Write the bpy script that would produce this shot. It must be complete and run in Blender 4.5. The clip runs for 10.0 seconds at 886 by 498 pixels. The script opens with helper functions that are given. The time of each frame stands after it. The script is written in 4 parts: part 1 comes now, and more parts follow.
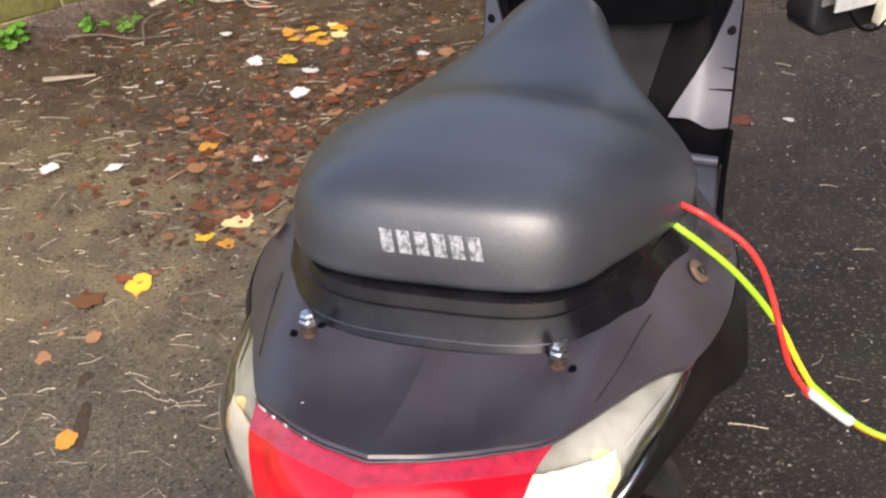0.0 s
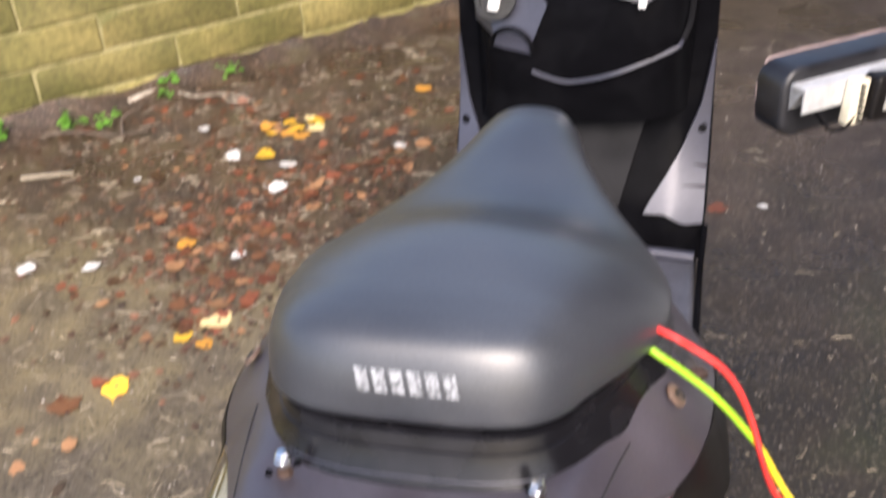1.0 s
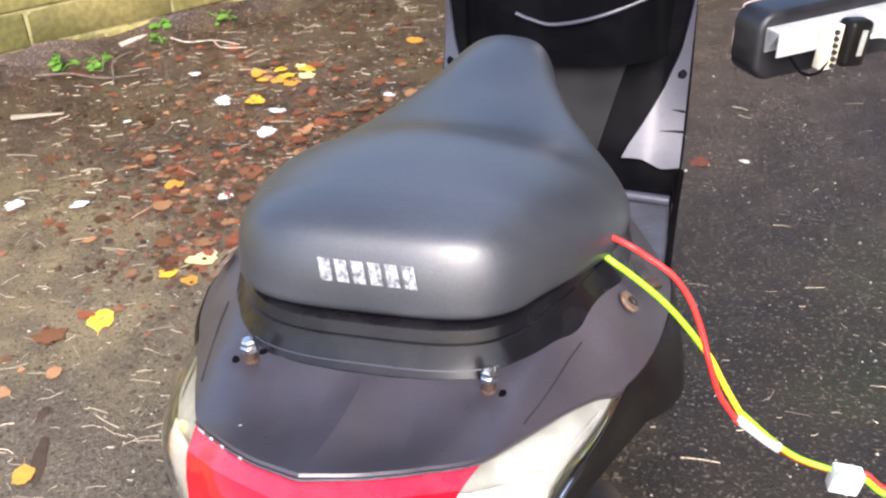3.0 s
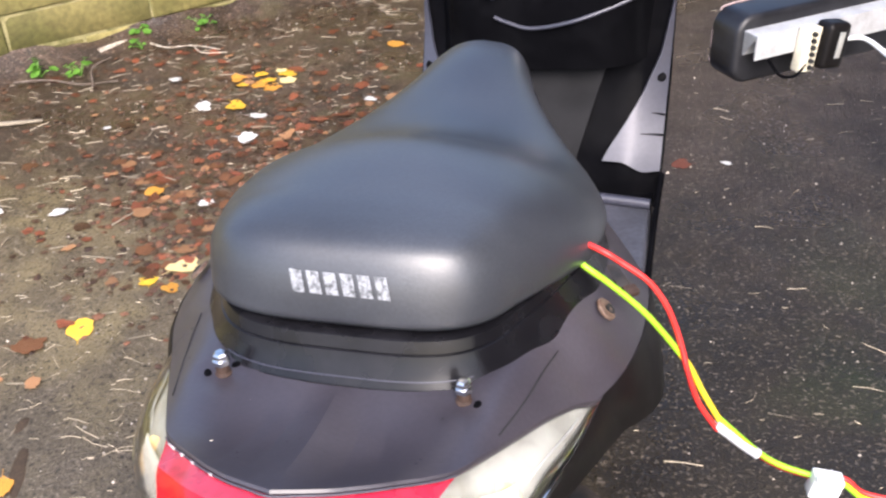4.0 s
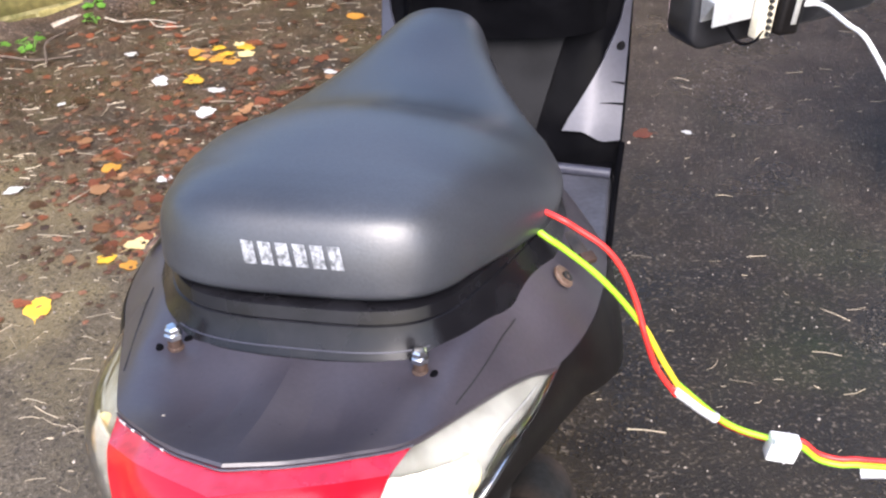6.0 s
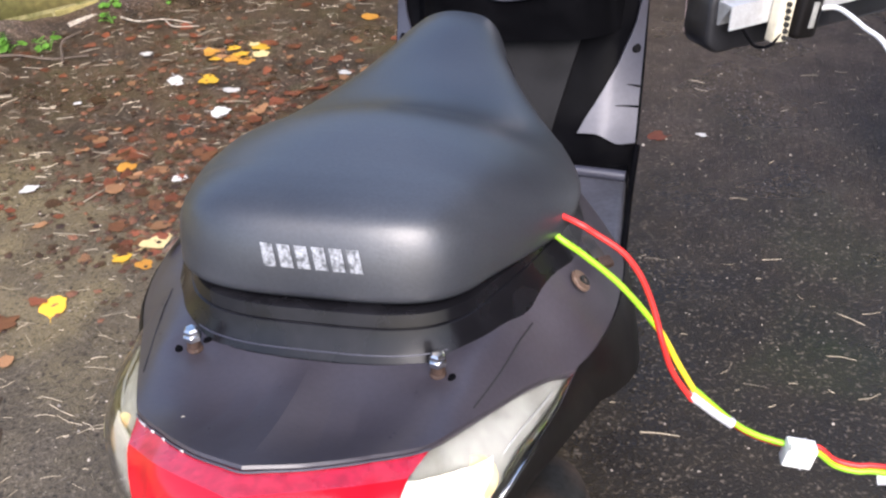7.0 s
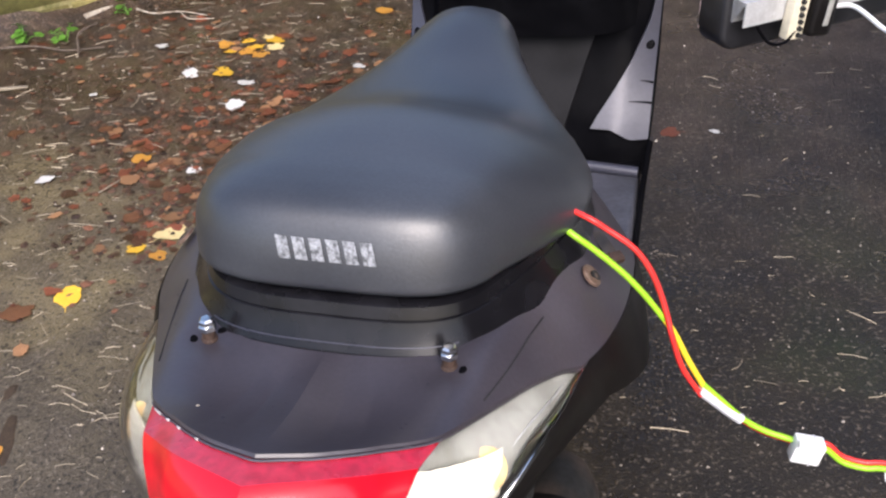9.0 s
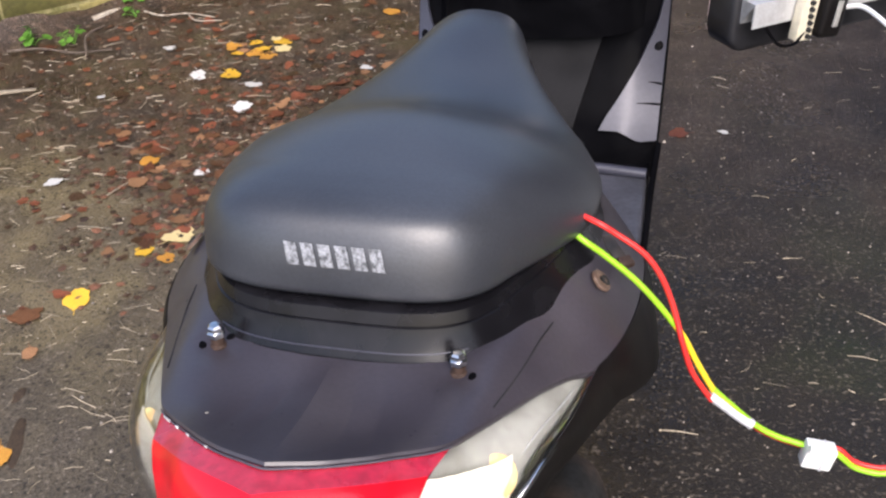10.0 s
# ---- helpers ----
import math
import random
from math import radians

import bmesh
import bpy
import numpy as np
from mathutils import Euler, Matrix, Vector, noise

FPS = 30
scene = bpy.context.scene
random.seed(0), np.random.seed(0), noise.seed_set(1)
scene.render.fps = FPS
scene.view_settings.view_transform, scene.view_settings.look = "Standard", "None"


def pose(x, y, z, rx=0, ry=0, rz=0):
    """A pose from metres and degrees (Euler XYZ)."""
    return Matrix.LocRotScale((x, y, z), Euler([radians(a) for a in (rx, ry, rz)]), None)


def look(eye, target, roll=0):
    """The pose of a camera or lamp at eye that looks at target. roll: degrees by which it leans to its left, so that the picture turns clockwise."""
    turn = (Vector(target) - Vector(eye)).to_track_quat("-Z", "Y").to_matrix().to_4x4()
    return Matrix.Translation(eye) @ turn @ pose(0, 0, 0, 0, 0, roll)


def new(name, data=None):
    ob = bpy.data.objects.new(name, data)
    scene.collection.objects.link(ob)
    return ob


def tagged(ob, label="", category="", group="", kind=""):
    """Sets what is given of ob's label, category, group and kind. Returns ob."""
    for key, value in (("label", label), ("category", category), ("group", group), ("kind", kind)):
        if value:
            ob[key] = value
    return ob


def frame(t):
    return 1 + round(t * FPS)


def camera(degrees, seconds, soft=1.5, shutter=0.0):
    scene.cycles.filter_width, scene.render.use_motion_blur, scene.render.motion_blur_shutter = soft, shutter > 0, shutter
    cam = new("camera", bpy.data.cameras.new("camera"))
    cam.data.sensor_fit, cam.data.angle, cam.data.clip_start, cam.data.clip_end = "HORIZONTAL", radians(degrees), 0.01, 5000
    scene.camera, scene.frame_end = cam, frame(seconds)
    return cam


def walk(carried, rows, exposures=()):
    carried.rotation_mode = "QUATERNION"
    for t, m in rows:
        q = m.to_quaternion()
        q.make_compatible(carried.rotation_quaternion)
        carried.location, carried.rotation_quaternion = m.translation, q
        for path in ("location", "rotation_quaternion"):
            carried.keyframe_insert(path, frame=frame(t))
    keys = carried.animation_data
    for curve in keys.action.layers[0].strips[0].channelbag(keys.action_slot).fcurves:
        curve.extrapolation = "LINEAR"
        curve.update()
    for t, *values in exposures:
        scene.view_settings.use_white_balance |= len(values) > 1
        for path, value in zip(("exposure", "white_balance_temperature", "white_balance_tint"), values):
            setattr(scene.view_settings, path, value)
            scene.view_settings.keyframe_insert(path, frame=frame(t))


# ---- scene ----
cam = camera(47.0, 10.0, soft=2.3, shutter=0.5)
PATH = [
    (0, (0.157, -0.368, 1.13), (-0.305, 1.199, -0.024), -3.7),
    (0.5, (0.153, -0.357, 1.137), (-0.307, 1.225, 0.003), -3.5),
    (1, (0.158, -0.344, 1.162), (-0.281, 1.311, 0.129), -4.0),
    (1.2, (0.162, -0.359, 1.178), (-0.251, 1.333, 0.232), -3.7),
    (1.3, (0.164, -0.366, 1.185), (-0.265, 1.336, 0.225), -3.5),
    (1.5, (0.158, -0.374, 1.158), (-0.344, 1.286, 0.162), -2.9),
    (1.6, (0.161, -0.396, 1.15), (-0.371, 1.248, 0.143), -1.6),
    (2, (0.172, -0.39, 1.139), (-0.324, 1.228, 0.073), -1.8),
    (2.5, (0.187, -0.389, 1.139), (-0.257, 1.232, 0.055), -2.3),
    (3.8, (0.192, -0.383, 1.136), (-0.215, 1.24, 0.041), -2.5),
    (4, (0.196, -0.378, 1.138), (-0.2, 1.254, 0.052), -2.5),
    (4.5, (0.202, -0.379, 1.136), (-0.154, 1.264, 0.052), -2.2),
    (5, (0.204, -0.378, 1.138), (-0.155, 1.27, 0.063), -2.2),
    (5.5, (0.202, -0.379, 1.135), (-0.145, 1.252, 0.031), -2.4),
    (5.7, (0.203, -0.372, 1.129), (-0.122, 1.247, 0.0), -2.1),
    (7, (0.198, -0.373, 1.133), (-0.151, 1.241, 0.004), -2.2),
    (7.5, (0.197, -0.38, 1.13), (-0.156, 1.233, 0.0), -1.8),
    (8, (0.199, -0.381, 1.13), (-0.16, 1.223, -0.01), -2.1),
    (8.5, (0.2, -0.381, 1.133), (-0.17, 1.216, -0.013), -2.1),
    (9, (0.199, -0.379, 1.137), (-0.172, 1.224, -0.001), -2.1),
    (9.5, (0.196, -0.375, 1.136), (-0.179, 1.222, -0.009), -2.1),
    (10, (0.197, -0.375, 1.139), (-0.188, 1.225, 0.001), -2.5),
]

EXPOSE = [(t, stops, kelvin, 15) for t, stops, kelvin in ((0.0, 1.32, 6900), (0.8, 1.57, 6850), (1.3, 1.88, 6550), (1.6, 1.96, 6500), (2.0, 1.98, 6450), (2.5, 1.99, 6450), (4.0, 1.74, 6400), (5.7, 1.81, 6280),
                                                         (7.0, 1.48, 6230), (8.0, 1.4, 6300), (9.0, 1.17, 6350), (10.0, 1.15, 6400))]
walk(cam, [(t, look(eye, target, roll)) for t, eye, target, roll in PATH], EXPOSE)

# ---- sky and sun: a bright overcast day ----
world = bpy.data.worlds.new("sky")
scene.world = world
world.use_nodes = True
wn = world.node_tree.nodes
sky = wn.new("ShaderNodeTexSky")
sky.sky_type = "NISHITA"
sky.sun_disc = False
sky.sun_elevation, sky.sun_rotation = radians(45), radians(158)
sky.air_density, sky.dust_density, sky.ozone_density = 1.0, 3.0, 1.0
wn["Background"].inputs["Strength"].default_value = 0.14
world.node_tree.links.new(sky.outputs["Color"], wn["Background"].inputs["Color"])
sun = new("sun", bpy.data.lights.new("sun", "SUN"))
sun.data.energy, sun.data.angle, sun.data.color = 1.4, radians(40), (1.0, 0.965, 0.92)
sun.matrix_world = look((1.2, -3.0, 3.2), (0, 0, 0))


# ---- materials ----
def material(name, colour, rough=0.5, metal=0.0, vary=0.25, scale=12.0, fine=90.0, bump=0.15, coat=0.0, second=None, amount=0.5,
             rough2=None, dist=0.002, spec=0.5, islands=0.0, objects=0.0, whole=False):
    """A surface with stains at one scale and grain at another; second is the stains' colour; whole lets the stains run on from piece to piece."""
    m = bpy.data.materials.new(name)
    m.use_nodes = True
    n, ln = m.node_tree.nodes, m.node_tree.links
    b = n["Principled BSDF"]
    tex = n.new("ShaderNodeTexCoord")
    big, small = n.new("ShaderNodeTexNoise"), n.new("ShaderNodeTexNoise")
    big.inputs["Scale"].default_value, big.inputs["Detail"].default_value = scale, 5
    small.inputs["Scale"].default_value, small.inputs["Detail"].default_value = fine, 3
    at = n.new("ShaderNodeNewGeometry").outputs["Position"] if whole else tex.outputs["Object"]
    ln.new(at, big.inputs["Vector"]), ln.new(at, small.inputs["Vector"])
    ramp = n.new("ShaderNodeMapRange")
    ramp.inputs["From Min"].default_value, ramp.inputs["From Max"].default_value = 0.62 - amount * 0.35, 0.75 - amount * 0.2
    ln.new(big.outputs["Fac"], ramp.inputs["Value"])
    mix = n.new("ShaderNodeMix")
    mix.data_type = "RGBA"
    mix.inputs[6].default_value = (*colour, 1)
    mix.inputs[7].default_value = (*(second or [c * (1 - vary) for c in colour]), 1)
    ln.new(ramp.outputs["Result"], mix.inputs[0])
    grain = n.new("ShaderNodeMapRange")
    grain.inputs["From Min"].default_value, grain.inputs["From Max"].default_value = 0.3, 0.7
    grain.inputs["To Min"].default_value, grain.inputs["To Max"].default_value = 1 - vary, 1 + vary
    ln.new(small.outputs["Fac"], grain.inputs["Value"])
    out = grain.outputs["Result"]
    for source, spread in ((("ShaderNodeNewGeometry", "Random Per Island"), islands), (("ShaderNodeObjectInfo", "Random"), objects)):
        if spread:
            r, span, mul = n.new(source[0]), n.new("ShaderNodeMapRange"), n.new("ShaderNodeMath")
            span.inputs["To Min"].default_value, span.inputs["To Max"].default_value = 1 - spread, 1 + spread
            mul.operation = "MULTIPLY"
            ln.new(r.outputs[source[1]], span.inputs["Value"])
            ln.new(span.outputs["Result"], mul.inputs[0]), ln.new(out, mul.inputs[1])
            out = mul.outputs[0]
    scaled = n.new("ShaderNodeVectorMath")
    scaled.operation = "SCALE"
    ln.new(mix.outputs[2], scaled.inputs[0]), ln.new(out, scaled.inputs["Scale"])
    ln.new(scaled.outputs[0], b.inputs["Base Color"])
    rr = n.new("ShaderNodeMapRange")
    rr.inputs["To Min"].default_value, rr.inputs["To Max"].default_value = rough, rough if rough2 is None else rough2
    ln.new(ramp.outputs["Result"], rr.inputs["Value"])
    ln.new(rr.outputs["Result"], b.inputs["Roughness"])
    b.inputs["Metallic"].default_value, b.inputs["Coat Weight"].default_value = metal, coat
    b.inputs["Coat Roughness"].default_value, b.inputs["Specular IOR Level"].default_value = 0.08, spec
    bp = n.new("ShaderNodeBump")
    bp.inputs["Strength"].default_value, bp.inputs["Distance"].default_value = bump, dist
    ln.new(small.outputs["Fac"], bp.inputs["Height"]), ln.new(bp.outputs["Normal"], b.inputs["Normal"])
    return m


def clear(name, colour, rough=0.05, weight=1.0, ior=1.45):
    m = bpy.data.materials.new(name)
    m.use_nodes = True
    b = m.node_tree.nodes["Principled BSDF"]
    b.inputs["Base Color"].default_value = (*colour, 1)
    b.inputs["Roughness"].default_value, b.inputs["IOR"].default_value = rough, ior
    b.inputs["Transmission Weight"].default_value = weight
    return m


VINYL = material("black vinyl", (0.0235, 0.0254, 0.0310), 0.37, vary=0.16, scale=6, fine=420, bump=0.22, second=(0.040, 0.0435, 0.052), spec=0.95, rough2=0.42, dist=0.0006)
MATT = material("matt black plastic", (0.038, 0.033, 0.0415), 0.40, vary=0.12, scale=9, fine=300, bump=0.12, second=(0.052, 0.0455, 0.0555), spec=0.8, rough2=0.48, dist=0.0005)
GLOSS = material("gloss black plastic", (0.0034, 0.0034, 0.0042), 0.14, vary=0.15, scale=14, fine=60, bump=0.01, second=(0.005, 0.005, 0.006), rough2=0.22, spec=0.01)
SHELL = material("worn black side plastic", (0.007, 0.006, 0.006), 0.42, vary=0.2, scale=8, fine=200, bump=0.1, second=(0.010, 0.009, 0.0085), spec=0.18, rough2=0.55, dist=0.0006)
BASE = material("satin black plastic", (0.006, 0.0058, 0.0072), 0.20, vary=0.2, scale=22, fine=160, bump=0.06, second=(0.010, 0.0097, 0.012), spec=0.32, rough2=0.36, dist=0.0008)
SILVER = material("silver grey plastic", (0.050, 0.051, 0.070), 0.34, 0.15, vary=0.08, scale=10, fine=160, bump=0.05, second=(0.044, 0.045, 0.062), rough2=0.44, dist=0.0005)
GREY = material("darkened grey plastic", (0.006, 0.006, 0.0075), 0.5, vary=0.12, scale=12, fine=150, bump=0.08, second=(0.005, 0.005, 0.006), rough2=0.6, spec=0.12, dist=0.0005)
FLOORMAT = material("dusty grey footboard", (0.07, 0.071, 0.088), 0.42, vary=0.2, scale=9, fine=120, bump=0.15, second=(0.045, 0.046, 0.056), rough2=0.5, dist=0.001)
CHROME = material("chrome", (0.75, 0.74, 0.72), 0.16, 1.0, vary=0.06, scale=200, fine=600, bump=0.03, dist=0.0003)
STEEL = material("aluminium", (0.64, 0.65, 0.66), 0.42, 0.4, vary=0.08, scale=30, fine=400, bump=0.06, second=(0.5, 0.5, 0.5), rough2=0.5, dist=0.0003)
RUST = material("rusty steel", (0.06, 0.036, 0.026), 0.7, 0.3, vary=0.4, scale=120, fine=500, bump=0.4, second=(0.07, 0.04, 0.03))
FIXING = material("rusty zinc", (0.17, 0.115, 0.085), 0.6, 0.3, vary=0.3, scale=140, fine=500, bump=0.3, second=(0.12, 0.07, 0.05))
RED = material("red lens plastic", (0.74, 0.006, 0.018), 0.16, vary=0.12, scale=16, fine=70, bump=0.03, coat=0.25, second=(0.42, 0.004, 0.010), rough2=0.24)
REDTOP = material("pinkish red lens rim", (0.42, 0.010, 0.032), 0.24, vary=0.2, scale=26, fine=160, bump=0.08, coat=0.5, second=(0.48, 0.035, 0.06), rough2=0.42)
LENS = clear("clear lens plastic", (0.94, 0.94, 0.92), 0.06, 1.0)
DROP = clear("water", (1, 1, 1), 0.02, 1.0, 1.33)
REFLECTOR = material("silvered reflector", (0.86, 0.84, 0.76), 0.3, 0.1, vary=0.06, scale=25, fine=90, bump=0.1, second=(0.85, 0.80, 0.66))
TRAY = material("dull grey lamp tray", (0.42, 0.42, 0.395), 0.4, 0.1, vary=0.1, scale=25, fine=120, bump=0.1, second=(0.30, 0.30, 0.275))
SIDEWALL = material("olive lamp side", (0.045, 0.045, 0.036), 0.4, vary=0.15, scale=40, fine=160, bump=0.15, second=(0.05, 0.05, 0.04))
AMBER = material("amber bulb", (0.88, 0.56, 0.28), 0.3, vary=0.1, scale=90, bump=0.02, second=(0.85, 0.74, 0.36))
RUBBER = material("black rubber", (0.016, 0.016, 0.016), 0.75, vary=0.25, scale=20, fine=150, bump=0.3)
IRON = material("black painted engine metal", (0.03, 0.03, 0.03), 0.5, 0.4, vary=0.3, scale=16, fine=120, bump=0.2, second=(0.08, 0.06, 0.05), rough2=0.7)
WHITE = material("white plastic", (0.82, 0.82, 0.80), 0.4, vary=0.05, scale=40, fine=200, bump=0.03)
CREAM = material("cream terminal plastic", (0.72, 0.66, 0.50), 0.5, vary=0.08, scale=60, fine=200, bump=0.05)
TAPE = material("grey white insulating tape", (0.62, 0.62, 0.64), 0.4, vary=0.12, scale=60, fine=300, bump=0.2)
CABLE_RED = material("red cable sheath", (0.75, 0.035, 0.03), 0.38, vary=0.06, scale=50, fine=300, bump=0.04)
CABLE_GREEN = material("yellow green cable sheath", (0.30, 0.60, 0.02), 0.38, vary=0.06, scale=50, fine=300, bump=0.04)
CABLE_GREEN_BRIGHT = material("overexposed green cable sheath", (0.85, 0.62, 0.03), 0.38, vary=0.06, scale=50, fine=300, bump=0.04)
PINK = material("pale pink lens edge", (0.42, 0.31, 0.30), 0.4, vary=0.1, scale=40, fine=200, bump=0.05)
PRINT = material("worn silver print", (0.30, 0.31, 0.33), 0.45, 0.2, vary=0.3, scale=260, fine=700, bump=0.1, second=(0.09, 0.094, 0.10), amount=0.5)
LITTER = [material("brown leaf", (0.125, 0.052, 0.024), 0.42, vary=0.3, scale=60, fine=300, bump=0.3, second=(0.07, 0.03, 0.015), objects=0.45),
          material("red brown leaf", (0.19, 0.058, 0.030), 0.36, vary=0.3, scale=60, fine=300, bump=0.3, second=(0.11, 0.03, 0.016), objects=0.45),
          material("tan leaf", (0.28, 0.145, 0.07), 0.5, vary=0.3, scale=60, fine=300, bump=0.3, second=(0.2, 0.10, 0.05), objects=0.4),
          material("dark wet leaf", (0.055, 0.027, 0.016), 0.32, vary=0.3, scale=60, fine=300, bump=0.3, objects=0.4)]
YELLOW = material("yellow leaf", (0.72, 0.46, 0.045), 0.45, vary=0.15, scale=45, fine=260, bump=0.25, second=(0.7, 0.33, 0.02), objects=0.12)
ORANGE = material("orange leaf", (0.62, 0.33, 0.05), 0.45, vary=0.2, scale=45, fine=260, bump=0.25, second=(0.45, 0.14, 0.03), objects=0.15)
PALE = material("pale yellow leaf", (0.62, 0.50, 0.25), 0.5, vary=0.12, scale=45, fine=260, bump=0.25, second=(0.72, 0.55, 0.25), objects=0.1)
BLEACH = material("bleached white scrap", (0.62, 0.61, 0.59), 0.55, vary=0.18, scale=45, fine=260, bump=0.2, second=(0.62, 0.6, 0.56), objects=0.12)
STRAW = material("pale dry needles", (0.46, 0.39, 0.29), 0.55, vary=0.2, scale=30, fine=200, bump=0.1, islands=0.55)
CHIP = material("pale stone chips", (0.34, 0.30, 0.26), 0.6, vary=0.2, scale=90, fine=400, bump=0.2, islands=0.6)
BARK = material("grey twig bark", (0.09, 0.066, 0.05), 0.7, vary=0.3, scale=60, fine=300, bump=0.5, second=(0.14, 0.11, 0.09))
MUD = material("dark wet mud", (0.046, 0.029, 0.016), 0.75, vary=0.3, scale=40, fine=250, bump=0.3)
TAN = material("bleached twig", (0.46, 0.41, 0.34), 0.6, vary=0.25, scale=60, fine=300, bump=0.4, second=(0.25, 0.2, 0.15))
WEED = material("fresh weed leaf", (0.12, 0.29, 0.04), 0.45, vary=0.2, scale=50, fine=250, bump=0.2, second=(0.17, 0.36, 0.06), islands=0.35)
BLOCK = material("mossy yellow concrete block", (0.235, 0.195, 0.068), 0.8, vary=0.25, scale=3.2, fine=55, bump=0.6, amount=0.72, second=(0.10, 0.094, 0.026), objects=0.16, dist=0.005, whole=True)
MORTAR = material("mossy mortar", (0.30, 0.265, 0.125), 0.85, vary=0.2, scale=18, fine=140, bump=0.6, second=(0.15, 0.145, 0.05), dist=0.004)


def wet_ground():
    m = bpy.data.materials.new("wet worn asphalt")
    m.use_nodes = True
    n, ln = m.node_tree.nodes, m.node_tree.links
    b = n["Principled BSDF"]
    tex = n.new("ShaderNodeTexCoord")

    def noisy(scale, detail=6, kind="ShaderNodeTexNoise"):
        x = n.new(kind)
        x.inputs["Scale"].default_value = scale
        if kind == "ShaderNodeTexNoise":
            x.inputs["Detail"].default_value = detail
        ln.new(tex.outputs["Object"], x.inputs["Vector"])
        return x

    def spread(socket, lo, hi, a=0.0, z=1.0):
        x = n.new("ShaderNodeMapRange")
        for k, v in (("From Min", lo), ("From Max", hi), ("To Min", a), ("To Max", z)):
            x.inputs[k].default_value = v
        ln.new(socket, x.inputs["Value"])
        return x.outputs["Result"]

    def blend(fac, one, two):
        x = n.new("ShaderNodeMix")
        x.data_type = "RGBA"
        ln.new(fac, x.inputs[0])
        for k, c in ((6, one), (7, two)):
            if isinstance(c, tuple):
                x.inputs[k].default_value = (*c, 1)
            else:
                ln.new(c, x.inputs[k])
        return x.outputs[2]

    patches, mid, grit = noisy(1.7), noisy(8.0), noisy(140.0, 4)
    stones, fine = noisy(210.0, kind="ShaderNodeTexVoronoi"), noisy(38.0, 5)
    soil = blend(spread(patches.outputs["Fac"], 0.40, 0.6), (0.034, 0.0215, 0.0165), (0.072, 0.046, 0.029))
    soil = blend(spread(mid.outputs["Fac"], 0.52, 0.66), soil, (0.062, 0.048, 0.026))
    soil = blend(spread(mid.outputs["Fac"], 0.49, 0.36), soil, (0.028, 0.019, 0.014))
    soil = blend(spread(fine.outputs["Fac"], 0.56, 0.7), soil, (0.115, 0.075, 0.052))
    # lighter gritty asphalt nearer than the leaf mould, along a ragged edge
    near, drift, border = n.new("ShaderNodeSeparateXYZ"), noisy(1.6, 5), n.new("ShaderNodeMath")
    ln.new(tex.outputs["Object"], near.inputs[0])
    border.operation = "MULTIPLY_ADD"
    ln.new(drift.outputs["Fac"], border.inputs[0]), ln.new(near.outputs["Y"], border.inputs[2])
    border.inputs[1].default_value = 0.9
    worn = blend(spread(mid.outputs["Fac"], 0.42, 0.62), (0.098, 0.078, 0.052), (0.168, 0.134, 0.076))
    worn = blend(spread(border.outputs[0], 1.0, 1.3), (0.066, 0.054, 0.040), worn)
    soil = blend(spread(border.outputs[0], 1.6, 2.1), worn, soil)
    # bare asphalt takes over from the soil east of the scooter, along a ragged edge
    place, sway, edge = n.new("ShaderNodeSeparateXYZ"), noisy(1.1, 4), n.new("ShaderNodeMath")
    ln.new(tex.outputs["Object"], place.inputs[0])
    edge.operation = "ADD"
    ln.new(place.outputs["X"], edge.inputs[0]), ln.new(sway.outputs["Fac"], edge.inputs[1])
    # near tar is darkened for the shade beside the scooter
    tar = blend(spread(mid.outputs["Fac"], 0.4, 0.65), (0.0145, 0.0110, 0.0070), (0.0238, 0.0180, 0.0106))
    moss = noisy(2.3, 4)
    tar = blend(spread(moss.outputs["Fac"], 0.52, 0.64, 0.0, 0.8), tar, (0.019, 0.0235, 0.0075))
    # far asphalt is painted paler, for the sky's sheen at low angles
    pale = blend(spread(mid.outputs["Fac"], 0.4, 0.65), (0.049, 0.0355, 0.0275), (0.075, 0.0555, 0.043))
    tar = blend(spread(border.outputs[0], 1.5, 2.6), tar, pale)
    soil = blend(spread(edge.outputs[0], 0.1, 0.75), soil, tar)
    soil = blend(spread(grit.outputs["Fac"], 0.57, 0.75, 0.0, 0.75), soil, (0.23, 0.19, 0.15))
    soil = blend(spread(grit.outputs["Fac"], 0.45, 0.32), soil, (0.02, 0.016, 0.013))
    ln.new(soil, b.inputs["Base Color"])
    wet = noisy(3.1, 5)
    ln.new(spread(wet.outputs["Fac"], 0.38, 0.62, 0.18, 0.58), b.inputs["Roughness"])
    bp, bp2 = n.new("ShaderNodeBump"), n.new("ShaderNodeBump")
    bp.inputs["Strength"].default_value, bp.inputs["Distance"].default_value = 0.55, 0.004
    bp2.inputs["Strength"].default_value, bp2.inputs["Distance"].default_value = 0.5, 0.0025
    ln.new(grit.outputs["Fac"], bp.inputs["Height"])
    ln.new(stones.outputs["Distance"], bp2.inputs["Height"])
    ln.new(bp.outputs["Normal"], bp2.inputs["Normal"]), ln.new(bp2.outputs["Normal"], b.inputs["Normal"])
    return m


GROUND = wet_ground()


# ---- helpers ----
def mesh_object(name, bm, mat, smooth=True, angle=40):
    bmesh.ops.recalc_face_normals(bm, faces=bm.faces)
    data = bpy.data.meshes.new(name)
    for f in bm.faces:
        f.smooth = smooth
    if smooth:
        for e in bm.edges:
            if len(e.link_faces) == 2 and e.calc_face_angle(0) > radians(angle):
                e.smooth = False
    bm.to_mesh(data)
    bm.free()
    data.materials.append(mat)
    return new(name, data)


